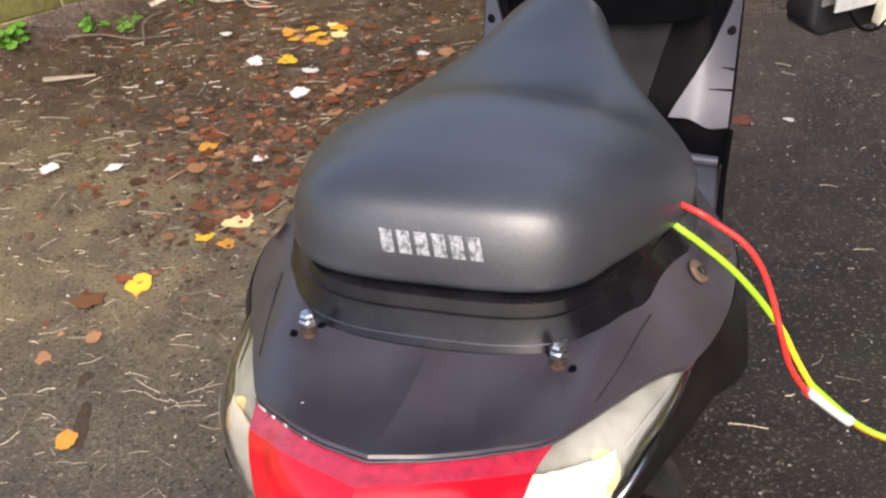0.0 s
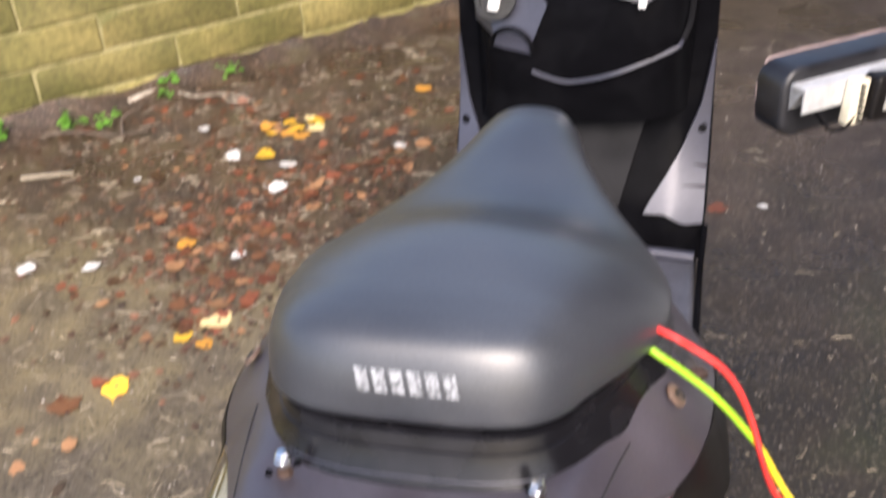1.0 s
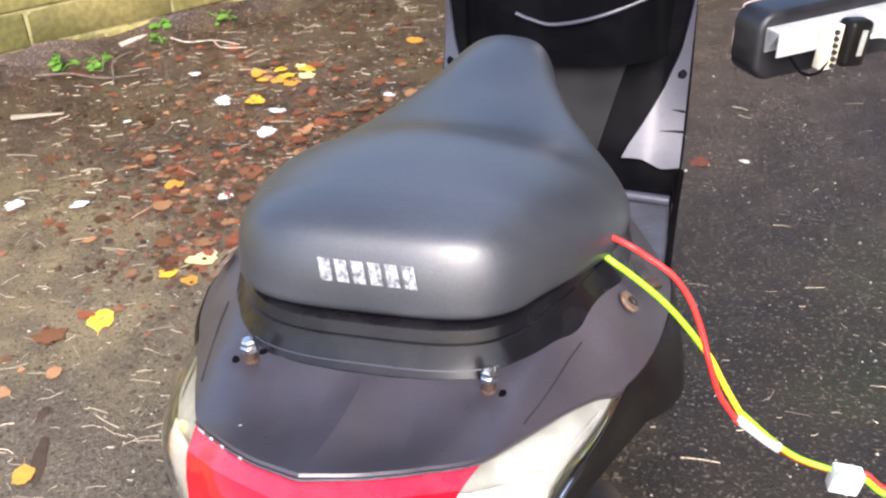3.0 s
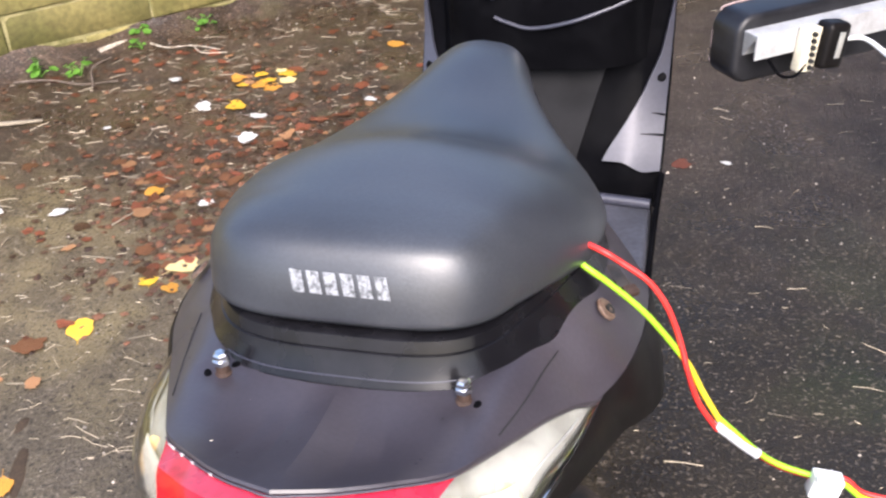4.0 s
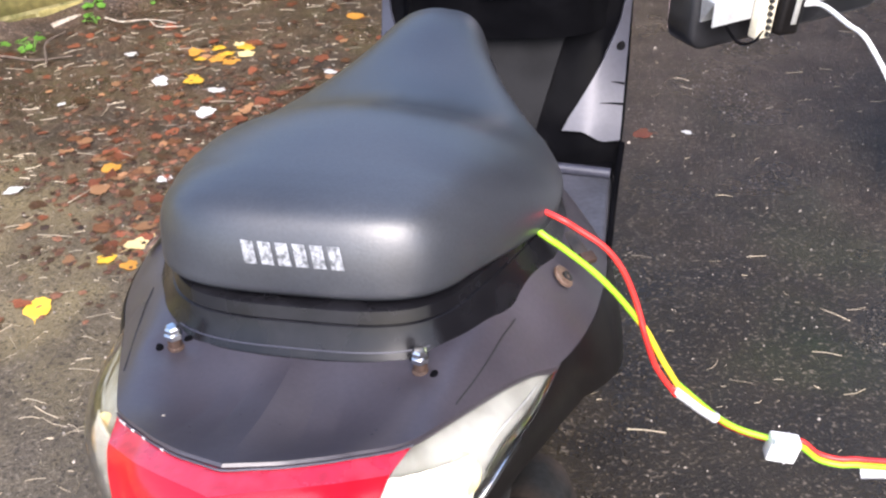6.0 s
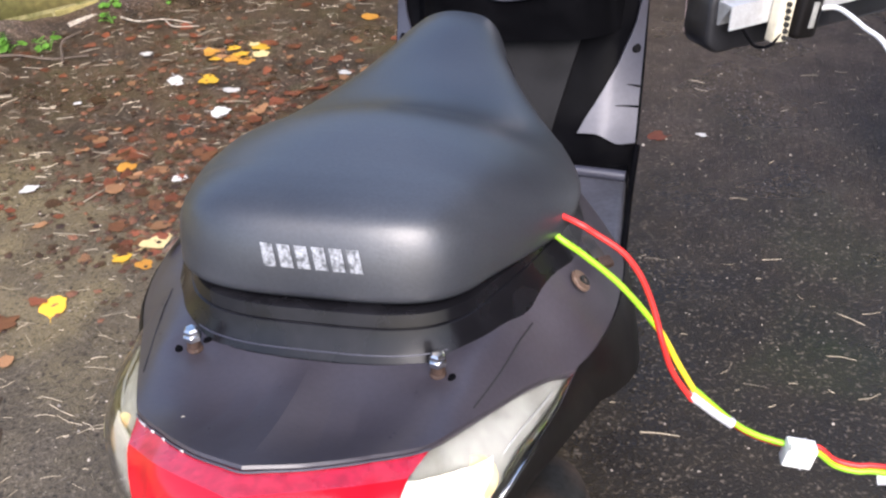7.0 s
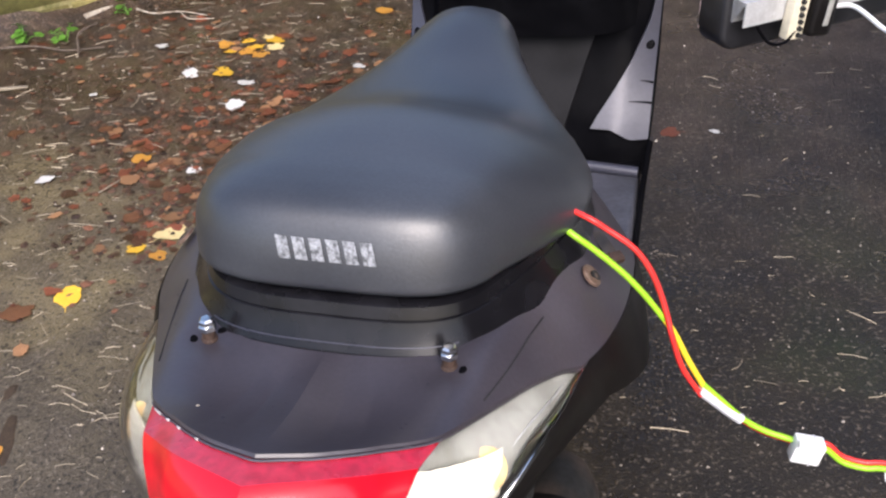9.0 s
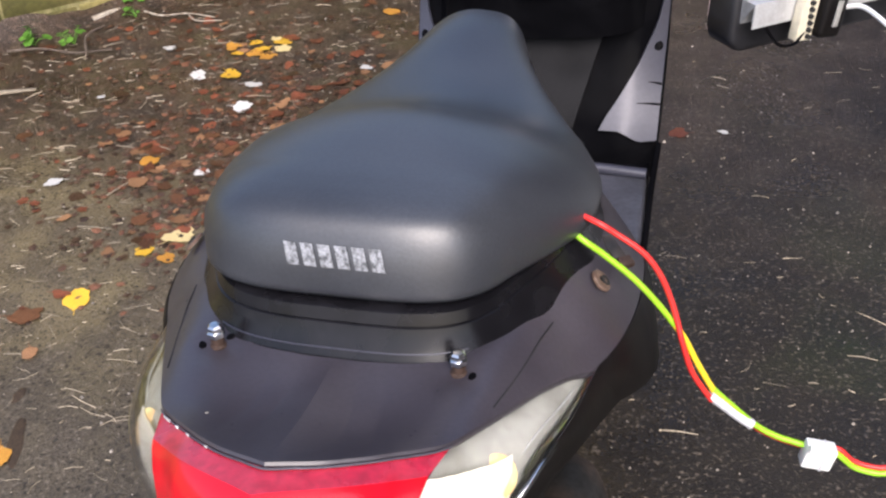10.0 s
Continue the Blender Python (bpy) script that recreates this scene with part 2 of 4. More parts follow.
def part(name, bm, mat, parent, label="", smooth=True, angle=40):
    ob = mesh_object(name, bm, mat, smooth, angle)
    ob.parent = parent
    ob.matrix_parent_inverse = parent.matrix_world.inverted()
    return tagged(ob, label)


def empty(name, at, label, category, group=""):
    e = new(name)
    e.location = at
    e.empty_display_size = 0.05
    bpy.context.view_layer.update()
    return tagged(e, label, category, group)


def box(size, at=(0, 0, 0), turn=None, bevel=0.003, segments=2):
    bm = bmesh.new()
    bmesh.ops.create_cube(bm, size=1)
    bmesh.ops.scale(bm, vec=size, verts=bm.verts)
    if bevel:
        bmesh.ops.bevel(bm, geom=list(bm.edges), offset=bevel, segments=segments, affect="EDGES", profile=0.6)
    bmesh.ops.transform(bm, matrix=Matrix.Translation(at) @ (turn or Matrix.Identity(4)), verts=bm.verts)
    return bm


def grid(rows, close=False, thick=0.0):
    """A sheet through rows of points; close joins each row's ends."""
    bm = bmesh.new()
    vs = [[bm.verts.new(p) for p in r] for r in rows]
    for a, b in zip(vs, vs[1:]):
        k = len(a)
        for i in range(k if close else k - 1):
            quad = (a[i], a[(i + 1) % k], b[(i + 1) % k], b[i])
            if len({tuple(v.co) for v in quad}) >= 3:
                bm.faces.new(quad)
    bmesh.ops.remove_doubles(bm, verts=bm.verts, dist=1e-5)
    if thick:
        bmesh.ops.recalc_face_normals(bm, faces=bm.faces)
        bmesh.ops.solidify(bm, geom=list(bm.faces), thickness=thick)
    return bm


def smoothed(points, per=8):
    """A Catmull-Rom line through points."""
    p = [Vector(v) for v in points]
    p = [p[0] * 2 - p[1], *p, p[-1] * 2 - p[-2]]
    out = []
    for a, b, c, d in zip(p, p[1:], p[2:], p[3:]):
        for i in range(per):
            t = i / per
            out.append(0.5 * (2 * b + (c - a) * t + (2 * a - 5 * b + 4 * c - d) * t * t + (3 * b - a - 3 * c + d) * t ** 3))
    return [*out, p[-2]]


def tube(points, radius, sides=10, per=8, taper=1.0):
    line = smoothed(points, per)
    rows, side = [], None
    for i, p in enumerate(line):
        way = (line[min(i + 1, len(line) - 1)] - line[max(i - 1, 0)]).normalized()
        if side is None:
            side = way.orthogonal().normalized()
        side = (side - way * side.dot(way)).normalized()
        up = way.cross(side)
        r = radius * (1 + (taper - 1) * i / (len(line) - 1))
        rows.append([p + (side * math.cos(a) + up * math.sin(a)) * r for a in (2 * math.pi * k / sides for k in range(sides))])
    rows = [[line[0]] * sides, *rows, [line[-1]] * sides]
    return grid(rows, close=True)


def spun(profile, axis_at, axis, sides=32):
    """A turned shape: profile of (radius, along) about an axis."""
    axis = Vector(axis).normalized()
    a = axis.orthogonal().normalized()
    b = axis.cross(a)
    rows = [[Vector(axis_at) + axis * h + (a * math.cos(t) + b * math.sin(t)) * r for t in (2 * math.pi * k / sides for k in range(sides))]
            for r, h in profile]
    return grid(rows, close=True)


def interp(x, table):
    return float(np.interp(x, [a for a, _ in table], [b for _, b in table]))


def plate(outline, thick, where):
    """A flat-cornered plate: outline of (u, v), carried into space by where(u, v, depth)."""
    bm = bmesh.new()
    front = [bm.verts.new(where(u, v, 0)) for u, v in outline]
    back = [bm.verts.new(where(u, v, thick)) for u, v in outline]
    bm.faces.new(front), bm.faces.new(back[::-1])
    for i in range(len(front)):
        j = (i + 1) % len(front)
        bm.faces.new((front[i], back[i], back[j], front[j]))
    bmesh.ops.triangulate(bm, faces=[f for f in bm.faces if len(f.verts) > 4])
    return bm


# ---- ground: one sheet to the horizon ----
def height(x, y):
    return 0.006 * noise.noise((x * 1.3, y * 1.3, 0)) + 0.003 * noise.noise((x * 7, y * 7, 3)) + 0.0016 * noise.noise((x * 26, y * 26, 5)) - 0.004


def ground():
    def steps(lo, hi, step):
        inner = np.arange(lo, hi + 1e-6, step)
        far = [0.2, 0.6, 1.5, 4, 10, 30, 90, 300, 900]
        return [*[lo - f for f in far[::-1]], *inner, *[hi + f for f in far]]
    xs, ys = steps(-2.4, 1.6, 0.025), steps(-0.4, 3.4, 0.025)
    rows = []
    for y in ys:
        rows.append([(x, y, height(x, y)) for x in xs])
    return tagged(mesh_object("ground", grid(rows), GROUND), "wet dark asphalt with grit, moss and leaf litter", "ground", kind="structure")


ground()

# ---- the scooter ----
SCOOTER = empty("scooter", (0, 0.6, 0), "black motor scooter with red rear light and silver leg shield", "scooter")
SEAT_HALF = [(0.137, 0.0), (0.1375, 0.04), (0.142, 0.068), (0.152, 0.088), (0.17, 0.104), (0.20, 0.118), (0.225, 0.129), (0.25, 0.139), (0.285, 0.150),
             (0.33, 0.154), (0.36, 0.150), (0.40, 0.136), (0.44, 0.117), (0.50, 0.089), (0.56, 0.066), (0.61, 0.053), (0.64, 0.043), (0.658, 0.026), (0.664, 0.0)]
SEAT_SHIFT = [(0.14, -0.003), (0.19, -0.004), (0.25, 0.002), (0.30, 0.006), (0.66, 0.006)]      # the cushion sits a little askew on its base
SEAT_TOP = [(0.0, 0.783), (0.16, 0.786), (0.24, 0.788), (0.30, 0.788), (0.33, 0.782), (0.355, 0.760), (0.39, 0.738), (0.50, 0.735), (0.57, 0.745), (0.62, 0.745), (0.67, 0.733)]


def seat_top(y):
    return sum(interp(y + d, SEAT_TOP) for d in (-0.042, -0.03, -0.018, -0.006, 0.006, 0.018, 0.03, 0.042)) / 8


def seat_low(y):
    return 0.704 + 0.026 * min(1.0, max(0.0, (0.29 - y) / 0.15))


half = smoothed([(x, y, 0) for y, x in SEAT_HALF], 5)
RING = [Vector((p.x, p.y, 0)) for p in half] + [Vector((-p.x, p.y, 0)) for p in half[-2:0:-1]]


def spine(p):
    return Vector((0, min(max(p.y, 0.26), 0.60), 0))


OUTLINE = [(p.x, p.y) for p in half]
WIDTHS = sorted((y, x) for x, y in OUTLINE)
REAR_LINE = [(x, y) for x, y in OUTLINE if y < 0.30]


def round_over(u, k):
    return (1 - (1 - min(1.0, max(0.0, u))) ** k) ** (1 / k)


def seat_z(x, y):
    """The height of the cushion: rounded over towards its sides, its back and its nose."""
    side = round_over(1 - abs(x) / max(interp(y, WIDTHS), 1e-4), interp(y, [(0.14, 5.0), (0.18, 3.6), (0.22, 2.6), (0.28, 1.95), (0.34, 1.72), (0.45, 1.6), (0.6, 1.8)]))
    back = interp(y - interp(abs(x), REAR_LINE), [(0, 0), (0.0015, 0.20), (0.0036, 0.37), (0.007, 0.55), (0.012, 0.725), (0.017, 0.835), (0.023, 0.905), (0.031, 0.952), (0.043, 0.983), (0.06, 1)])
    nose = interp(0.664 - y, [(0, 0), (0.004, 0.30), (0.01, 0.52), (0.02, 0.74), (0.04, 0.92), (0.07, 0.985), (0.1, 1)])
    lift = sum(max(v, 1e-3) ** -3 for v in (side, back, nose)) - 2
    low = seat_low(y)
    return low + (seat_top(y) - low) * max(0.0, lift) ** (-1 / 3)


def seat():
    rows = []
    for k in range(37):
        s = (k / 36) ** 1.6
        row = []
        for p in RING:
            q = p.lerp(spine(p), s)
            row.append((q.x + interp(q.y, SEAT_SHIFT), q.y, seat_z(q.x, q.y) if k else seat_low(q.y)))
        rows.append(row)
    under = []
    for s, sink in ((1.0, 0.004), (0.5, 0.004), (0.07, 0.006), (0.018, 0.004)):
        under.append([(p.lerp(spine(p), s).x + interp(p.lerp(spine(p), s).y, SEAT_SHIFT), p.lerp(spine(p), s).y, seat_low(p.lerp(spine(p), s).y) - sink) for p in RING])
    return grid(under + rows, close=True)


SEAT = part("seat", seat(), VINYL, SCOOTER, "long black vinyl seat, slightly scuffed", angle=75)


def rear_face(x, v):
    """A place on the back of the seat, v from its lower edge (0) to its upper edge (1)."""
    p = min(RING, key=lambda r: abs(r.x - x) + (10 if r.y > 0.2 else 0))
    s = 0.012 + 0.30 * v
    q = Vector((x, p.y, 0)).lerp(Vector((x * 0.9, 0.26, 0)), s)
    return Vector((q.x, q.y, seat_z(q.x, q.y)))


# worn maker's mark on the back of the seat: six plain slanted bars
for i in range(6):
    x0 = -0.037 + i * 0.0118
    rows = []
    for k in range(5):
        v = 0.05 + 0.145 * k / 4
        a, b = rear_face(x0 + 0.0035 * (1 - k / 4), v), rear_face(x0 + 0.0084 + 0.0035 * (1 - k / 4), v)
        push = Vector((0, -0.0012, 0.0004))
        rows.append([a + push, b + push])
    part("mark_bar", grid(rows, thick=0.0006), PRINT, SEAT, "worn silver printed bar")


def skirt(levels):
    """Rings round the seat's outline: how far outside it, and how high at the back and at the sides."""
    rows = []
    for off, back, flank in levels:
        row = []
        for p in RING:
            f = min(1.0, max(0.0, (p.y - 0.14) / 0.16))
            q = p + (p - spine(p)).normalized() * off
            row.append(Vector((q.x * 0.94, q.y, back + (flank - back) * f)))
        rows.append(row)
    return grid(rows, close=True)


part("seat_base", skirt([(0.020, 0.684, 0.674), (0.014, 0.694, 0.682), (0.011, 0.698, 0.686), (0.006, 0.7095, 0.694), (0.003, 0.7105, 0.695)]), BASE, SCOOTER, "black plastic seat base", angle=30)
part("seat_base_lip", skirt([(0.0045, 0.7098, 0.694), (0.0052, 0.7115, 0.696), (0.002, 0.7195, 0.699), (-0.001, 0.7205, 0.6995), (-0.012, 0.7205, 0.6995)]), BASE, SCOOTER, "black stepped lip under the seat", angle=30)
part("seat_seal", skirt([(-0.012, 0.70, 0.69), (-0.012, 0.735, 0.708)]), RUBBER, SCOOTER, "black rubber seat seal")
part("base_seam", tube([Vector((p.x * 0.94, p.y, 0)) + (p - spine(p)).normalized() * 0.0143 + Vector((0, 0, 0.6945)) for p in sorted(RING, key=lambda r: r.x) if p.y < 0.150], 0.0006, 6, 2), SILVER, SCOOTER, "pale worn seam line")

# tail: the edge of the top panel from the light's middle round to the side
EDGE = smoothed([(0.0, -0.006, 0.7190), (0.0275, 0.0025, 0.7160), (0.0427, 0.0105, 0.7125), (0.0556, 0.019, 0.7085), (0.0661, 0.0275, 0.7045), (0.0799, 0.038, 0.6995), (0.0946, 0.0525, 0.6938),
                 (0.1093, 0.0794, 0.6858), (0.1229, 0.1069, 0.677), (0.1374, 0.1372, 0.6669), (0.1535, 0.169, 0.6533), (0.1685, 0.1955, 0.638), (0.186, 0.238, 0.634),
                 (0.197, 0.30, 0.628), (0.196, 0.40, 0.606), (0.165, 0.48, 0.582), (0.12, 0.56, 0.552), (0.085, 0.62, 0.532)], 6)
INNER = smoothed([(x, y, 0.690 if y < 0.3 else 0.686) for x, y in ((0.0, 0.118), (0.018, 0.118), (0.03, 0.119), (0.042, 0.120), (0.052, 0.1215), (0.061, 0.124), (0.070, 0.130),
                 (0.078, 0.139), (0.086, 0.152), (0.094, 0.168), (0.103, 0.190), (0.113, 0.212), (0.130, 0.25), (0.138, 0.32), (0.126, 0.40), (0.085, 0.49), (0.056, 0.57), (0.034, 0.62))], 6)
CORNER, TIP = 36, 66      # where the red light ends and where the indicator ends, along EDGE
BOLT = (0.085, 0.12)


def panel_point(j, f):
    """A place on the right half of the tail panel: j along its edge, f from the edge to the seat base."""
    a, b = EDGE[j], INNER[j]
    p = a.lerp(b, f)
    arch = math.sin(math.pi * f)
    scoop = interp(a.x, [(0, 0), (0.03, 0.85), (0.05, 1), (0.08, 0.6), (0.12, 0)])
    z = p.z - 0.006 * arch * max(0, 1 - a.x / 0.13) - 0.0135 * scoop * arch + 0.010 * arch * min(1, a.x / 0.15)
    z -= 0.004 * math.exp(-((p.x - BOLT[0]) ** 2 + (p.y - BOLT[1] + 0.004) ** 2) / 0.00022)
    return Vector((p.x, p.y, z))


SPOTS = {(j, f): panel_point(j, f / 20) for j in range(84) for f in range(21)}


def panel_z(x, y):
    near = sorted(SPOTS.values(), key=lambda p: (p.x - abs(x)) ** 2 + (p.y - y) ** 2)[:3]
    return sum(p.z for p in near) / 3


def tail_panel():
    rows = []
    for k in range(17):
        row = [panel_point(j, k / 16) for j in range(len(EDGE))]
        rows.append([Vector((-p.x, p.y, p.z)) for p in row[:0:-1]] + row)
    skirting = [[p + Vector((0, back, -down)) for p in rows[0]] for back, down in ((0.001, 0.007), (-0.0012, 0.004), (-0.0014, 0.0016))]
    return grid(skirting + rows)


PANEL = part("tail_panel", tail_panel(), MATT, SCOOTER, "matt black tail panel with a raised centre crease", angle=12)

# thin groove in the panel beside the bolt
for side in (1, -1):
    line = smoothed([(0.1125, 0.0955, 0), (0.124, 0.138, 0), (0.138, 0.1985, 0)], 5)
    part("panel_groove", tube([(side * p.x, p.y, panel_z(p.x, p.y) + 0.0004) for p in line], 0.0006, 6, 2), RUBBER, PANEL, "black panel joint")


part("paint_chip", box((0.004, 0.012, 0.0012), (-0.118, 0.205, panel_z(0.118, 0.205) + 0.001), pose(0, 0, 0, 6, -8, 20), 0.0004), TAN, PANEL, "pale chip of dirt")
part("paint_chip", box((0.0022, 0.0006, 0.0004), (-0.062, 0.048, panel_z(0.062, 0.048) + 0.0006), pose(0, 0, 0, 0, 0, 30), 0.0002), TAN, PANEL, "pale chip of dirt")
wet = random.Random(5)
for _ in range(26):
    j, f, side = wet.randrange(2, len(EDGE) - 30), wet.uniform(0.12, 0.8), wet.choice((1, -1))
    p, r = panel_point(j, f), wet.uniform(0.0006, 0.0014)
    part("water_drop", spun([(r, -0.0004), (r * 0.8, r * 0.35), (r * 0.35, r * 0.6), (0, r * 0.65)], (side * p.x, p.y, p.z), (0, 0, 1), 8), DROP, PANEL, "water drop")


def bolt(side):
    x, y = side * BOLT[0], BOLT[1]
    z = panel_z(x, y)
    b = empty("bolt", (x, y, z), "chrome cap bolt on a rusty shank", "")
    b.parent = SCOOTER
    b.matrix_parent_inverse = SCOOTER.matrix_world.inverted()
    part("shank", spun([(0.0, 0.0), (0.0060, 0.0), (0.0058, 0.004), (0.0048, 0.0048), (0.0048, 0.700 - z), (0, 0.700 - z)], (x, y, z - 0.003), (0, 0, 1), 16), RUST, b, "rusty steel shank")
    part("nut", spun([(0.0, 0.0), (0.0058, 0.0), (0.0064, 0.0006), (0.0064, 0.0040), (0.0058, 0.0046), (0.0050, 0.0050), (0.0054, 0.0056), (0.0053, 0.0082), (0.0038, 0.0096), (0, 0.010)], (x, y, 0.6965), (0, 0, 1), 6), CHROME, b, "chrome hexagon nut")
    # the oblong hole that the bolt passes through
    for dx, dy, long, wide in ((0.0098, -0.0040, 0.0046, 0.0036), (-0.0060, 0.0085, 0.0056, 0.0024)):
        px, py = x + side * dx, y + dy
        turn = [(long * math.cos(a) * 0.6 + side * wide * math.sin(a) * 0.5, wide * math.sin(a) - side * long * math.cos(a) * 0.4) for a in (k * math.pi / 8 for k in range(16))]
        ring = [[(px + r * u, py + r * v, panel_z(px + r * u, py + r * v) + h) for u, v in turn] for r, h in ((0.0, 0.0012), (0.7, 0.0012), (1.0, -0.0012))]
        part("slot", grid(ring, close=True), GLOSS, PANEL, "dark end of the bolt slot")


bolt(-1), bolt(1)

# rusty fixing washers with a dark hole on the panel's shoulders
for side in (1, -1):
    fix = part("fixing_washer", spun([(0.0035, 0.0004), (0.0036, 0.0018), (0.0085, 0.0016), (0.0095, 0.0006), (0.0095, -0.001)], (side * 0.1675, 0.2605, 0.6712), (side * 0.70, 0, 0.71), 18), FIXING, PANEL, "rusty pale fixing washer")
    part("hole", spun([(0.0, 0.0), (0.0042, 0.0), (0.0046, 0.0022), (0.0042, 0.0024), (0, 0.0012)], (side * 0.1695, 0.2625, 0.6692), (side * 0.70, 0, 0.71), 14), RUBBER, fix, "dark hole")

# rear light: a flat upper rim between the panel's lip and a front ridge, then the steep lens
LIP = EDGE[:CORNER + 1]
RIDGE = smoothed([(0.0, -0.0290, 0.7175), (0.0135, -0.0230, 0.7158), (0.0353, -0.0130, 0.7118), (0.0567, -0.0013, 0.7066), (0.073, 0.0118, 0.6992), (0.0868, 0.0222, 0.6942)], 6)
FALL = [(0.0, 0.0, 1.0), (0.006, 0.0022, 0.985), (0.017, 0.0100, 0.945), (0.027, 0.028, 0.90), (0.032, 0.06, 0.85), (0.024, 0.10, 0.79), (-0.004, 0.13, 0.71)]


def mirrored(rows):
    return [[Vector((-p.x, p.y, p.z)) for p in row[:0:-1]] + list(row) for row in rows]


def lens_row(back, down, slim):
    return [Vector((p.x * slim, p.y - back * (1 - 0.1 * p.x / 0.087), p.z - down)) for p in RIDGE]


lip = [LIP[int(round(k * CORNER / (len(RIDGE) - 1)))] for k in range(len(RIDGE))]
LIGHT = part("rear_light", grid(mirrored([lens_row(*level) for level in FALL])), RED, SCOOTER, "bright red rear light lens", angle=25)
rim_rows = [[a.lerp(b, f) + Vector((0, 0, -0.0035 * (1 - f))) for a, b in zip(lip, RIDGE)] for f in (-0.25, 0.0, 0.35, 0.7, 0.93, 1.0)]
# pinker red than the lens: the sky's sheen is put into the colour
part("rear_light_rim", grid(mirrored(rim_rows)), REDTOP, LIGHT, "red upper rim, sky sheen in its colour", angle=25)
# thin grey tube stands for the highlight along the lens edge
part("rear_light_edge", tube([p + Vector((0, -0.0028, -0.0024)) for p in mirrored([LIP])[0][::3]], 0.0007, 6, 4), FLOORMAT, LIGHT, "grey line for the lens edge highlight")
for j, long in ((32, 0.010), (27, 0.0035), (21, 0.004), (12, 0.003)):
    p = LIP[j]
    way = (LIP[j + 1] - LIP[j - 1]).normalized()
    part("lens_chip", tube([Vector((-q.x, q.y - 0.0034, q.z - 0.0022)) for q in (p - way * long / 2, p - way * long / 6, p + way * long / 6, p + way * long / 2)], 0.0009, 6, 3, 0.6), BLEACH, LIGHT, "whitish chipped lens edge")

SEAM = smoothed([LIP[-1] + Vector((0, 0, -0.003)), (0.0905, 0.0370, 0.6935), *[lens_row(*level)[-1] for level in FALL]], 5)
LENS_TOP = smoothed([EDGE[k] for k in range(CORNER, TIP + 1, 6)], 4)
LOW = smoothed([SEAM[-1], (0.102, 0.040, 0.606), (0.1290, 0.0570, 0.6355), (0.1465, 0.0935, 0.6485), (0.1600, 0.1440, 0.6395), (0.1698, 0.1968, 0.6350)], 4)


def indicator(side):
    def sheet(inset, thick=0.0, f0=0.0, f1=1.0, j0=0.0, j1=1.0, slant=0.0):
        rows = []
        for f in np.linspace(f0, f1, 11):
            row = []
            for j in np.linspace(j0, j1, 13):
                g = f + slant * (1 - (f - f0) / (f1 - f0)) * (j - j0) / (j1 - j0)
                u = j * (len(LENS_TOP) - 1)
                k = min(int(u), len(LENS_TOP) - 2)
                a, b = LENS_TOP[k].lerp(LENS_TOP[k + 1], u - k), LOW[k].lerp(LOW[k + 1], u - k)
                p = a.lerp(b, g)
                pull = (1 - j) ** 3
                p = p + (SEAM[int(round(g * (len(SEAM) - 1)))] - LENS_TOP[0].lerp(LOW[0], g)) * pull
                out = Vector((p.x, p.y - 0.22, 0.06)).normalized()
                p = p + out * (0.009 * math.sin(math.pi * g) * min(1, 9 * (a - b).length) * (1 - pull) - inset * (1 - 0.6 * j)) + Vector((0, 0, -0.001 - inset * 0.3))
                row.append(Vector((side * p.x, p.y, p.z)))
            rows.append(row)
        return grid(rows, thick=thick)
    glass = part("indicator", sheet(0.0, 0.0012), LENS, SCOOTER, "clear plastic indicator lens")
    glass.visible_shadow = False
    part("lamp_tray", sheet(0.014), TRAY, glass, "dull grey lamp tray")
    part("reflector", sheet(0.0085, 0.001, 0.36, 0.97, 0.0, 0.42, 0.17), REFLECTOR, glass, "bright silvered reflector")
    part("tray_side", sheet(0.0075, 0.001, 0.82, 0.975, 0.50, 0.97, -0.08), SIDEWALL, glass, "dark olive side of the lamp tray")
    part("tray_ridge", tube([Vector((side * (a.lerp(b, 0.76).x - 0.005), a.lerp(b, 0.76).y + 0.004, a.lerp(b, 0.76).z + 0.001)) for a, b in zip(LENS_TOP[7:18], LOW[7:18])], 0.0007, 6, 2), STEEL, glass, "pale ridge inside the lamp")
    part("bulb", spun([(0, 0), (0.009, 0.001), (0.015, 0.003), (0.010, 0.005), (0, 0.006)], (side * 0.1172, 0.0668, 0.6524), (side * 0.5, -0.6, 0.5), 16), AMBER, glass, "amber bulb")
    trim = [Vector((side * (p.x + 0.0002), p.y - 0.0004, p.z - 0.0018)) for p in LOW[8::2]]
    part("lens_trim", tube(trim, 0.0009, 6, 3), CHROME, glass, "bright lens edge")
    part("lens_gap", tube([p + Vector((side * 0.0006, 0.0002, -0.0022)) for p in trim], 0.0011, 6, 3), RUBBER, glass, "black joint below the lens")


for side in (1, -1):
    indicator(side)


def side_panel(side):
    top = LOW[::2] + EDGE[TIP + 1::2]
    rows = []
    for down, out, forward in ((0.0, 0.001, 0.0), (0.010, 0.004, 0.0), (0.04, 0.010, 0.004), (0.09, 0.017, 0.012), (0.14, 0.021, 0.024), (0.19, 0.008, 0.04), (0.23, -0.03, 0.05)):
        row = []
        for p in top:
            near = min(1.0, max(0.25, (p.y - 0.03) / 0.2))
            row.append(Vector((side * max(0.03, p.x + out * near), p.y + forward * near, p.z - down * interp(p.y, [(0.05, 0.16), (0.15, 0.22), (0.22, 0.42), (0.30, 0.66), (0.42, 0.95), (0.6, 1.0)]))))
        rows.append(row)
    return grid(rows)


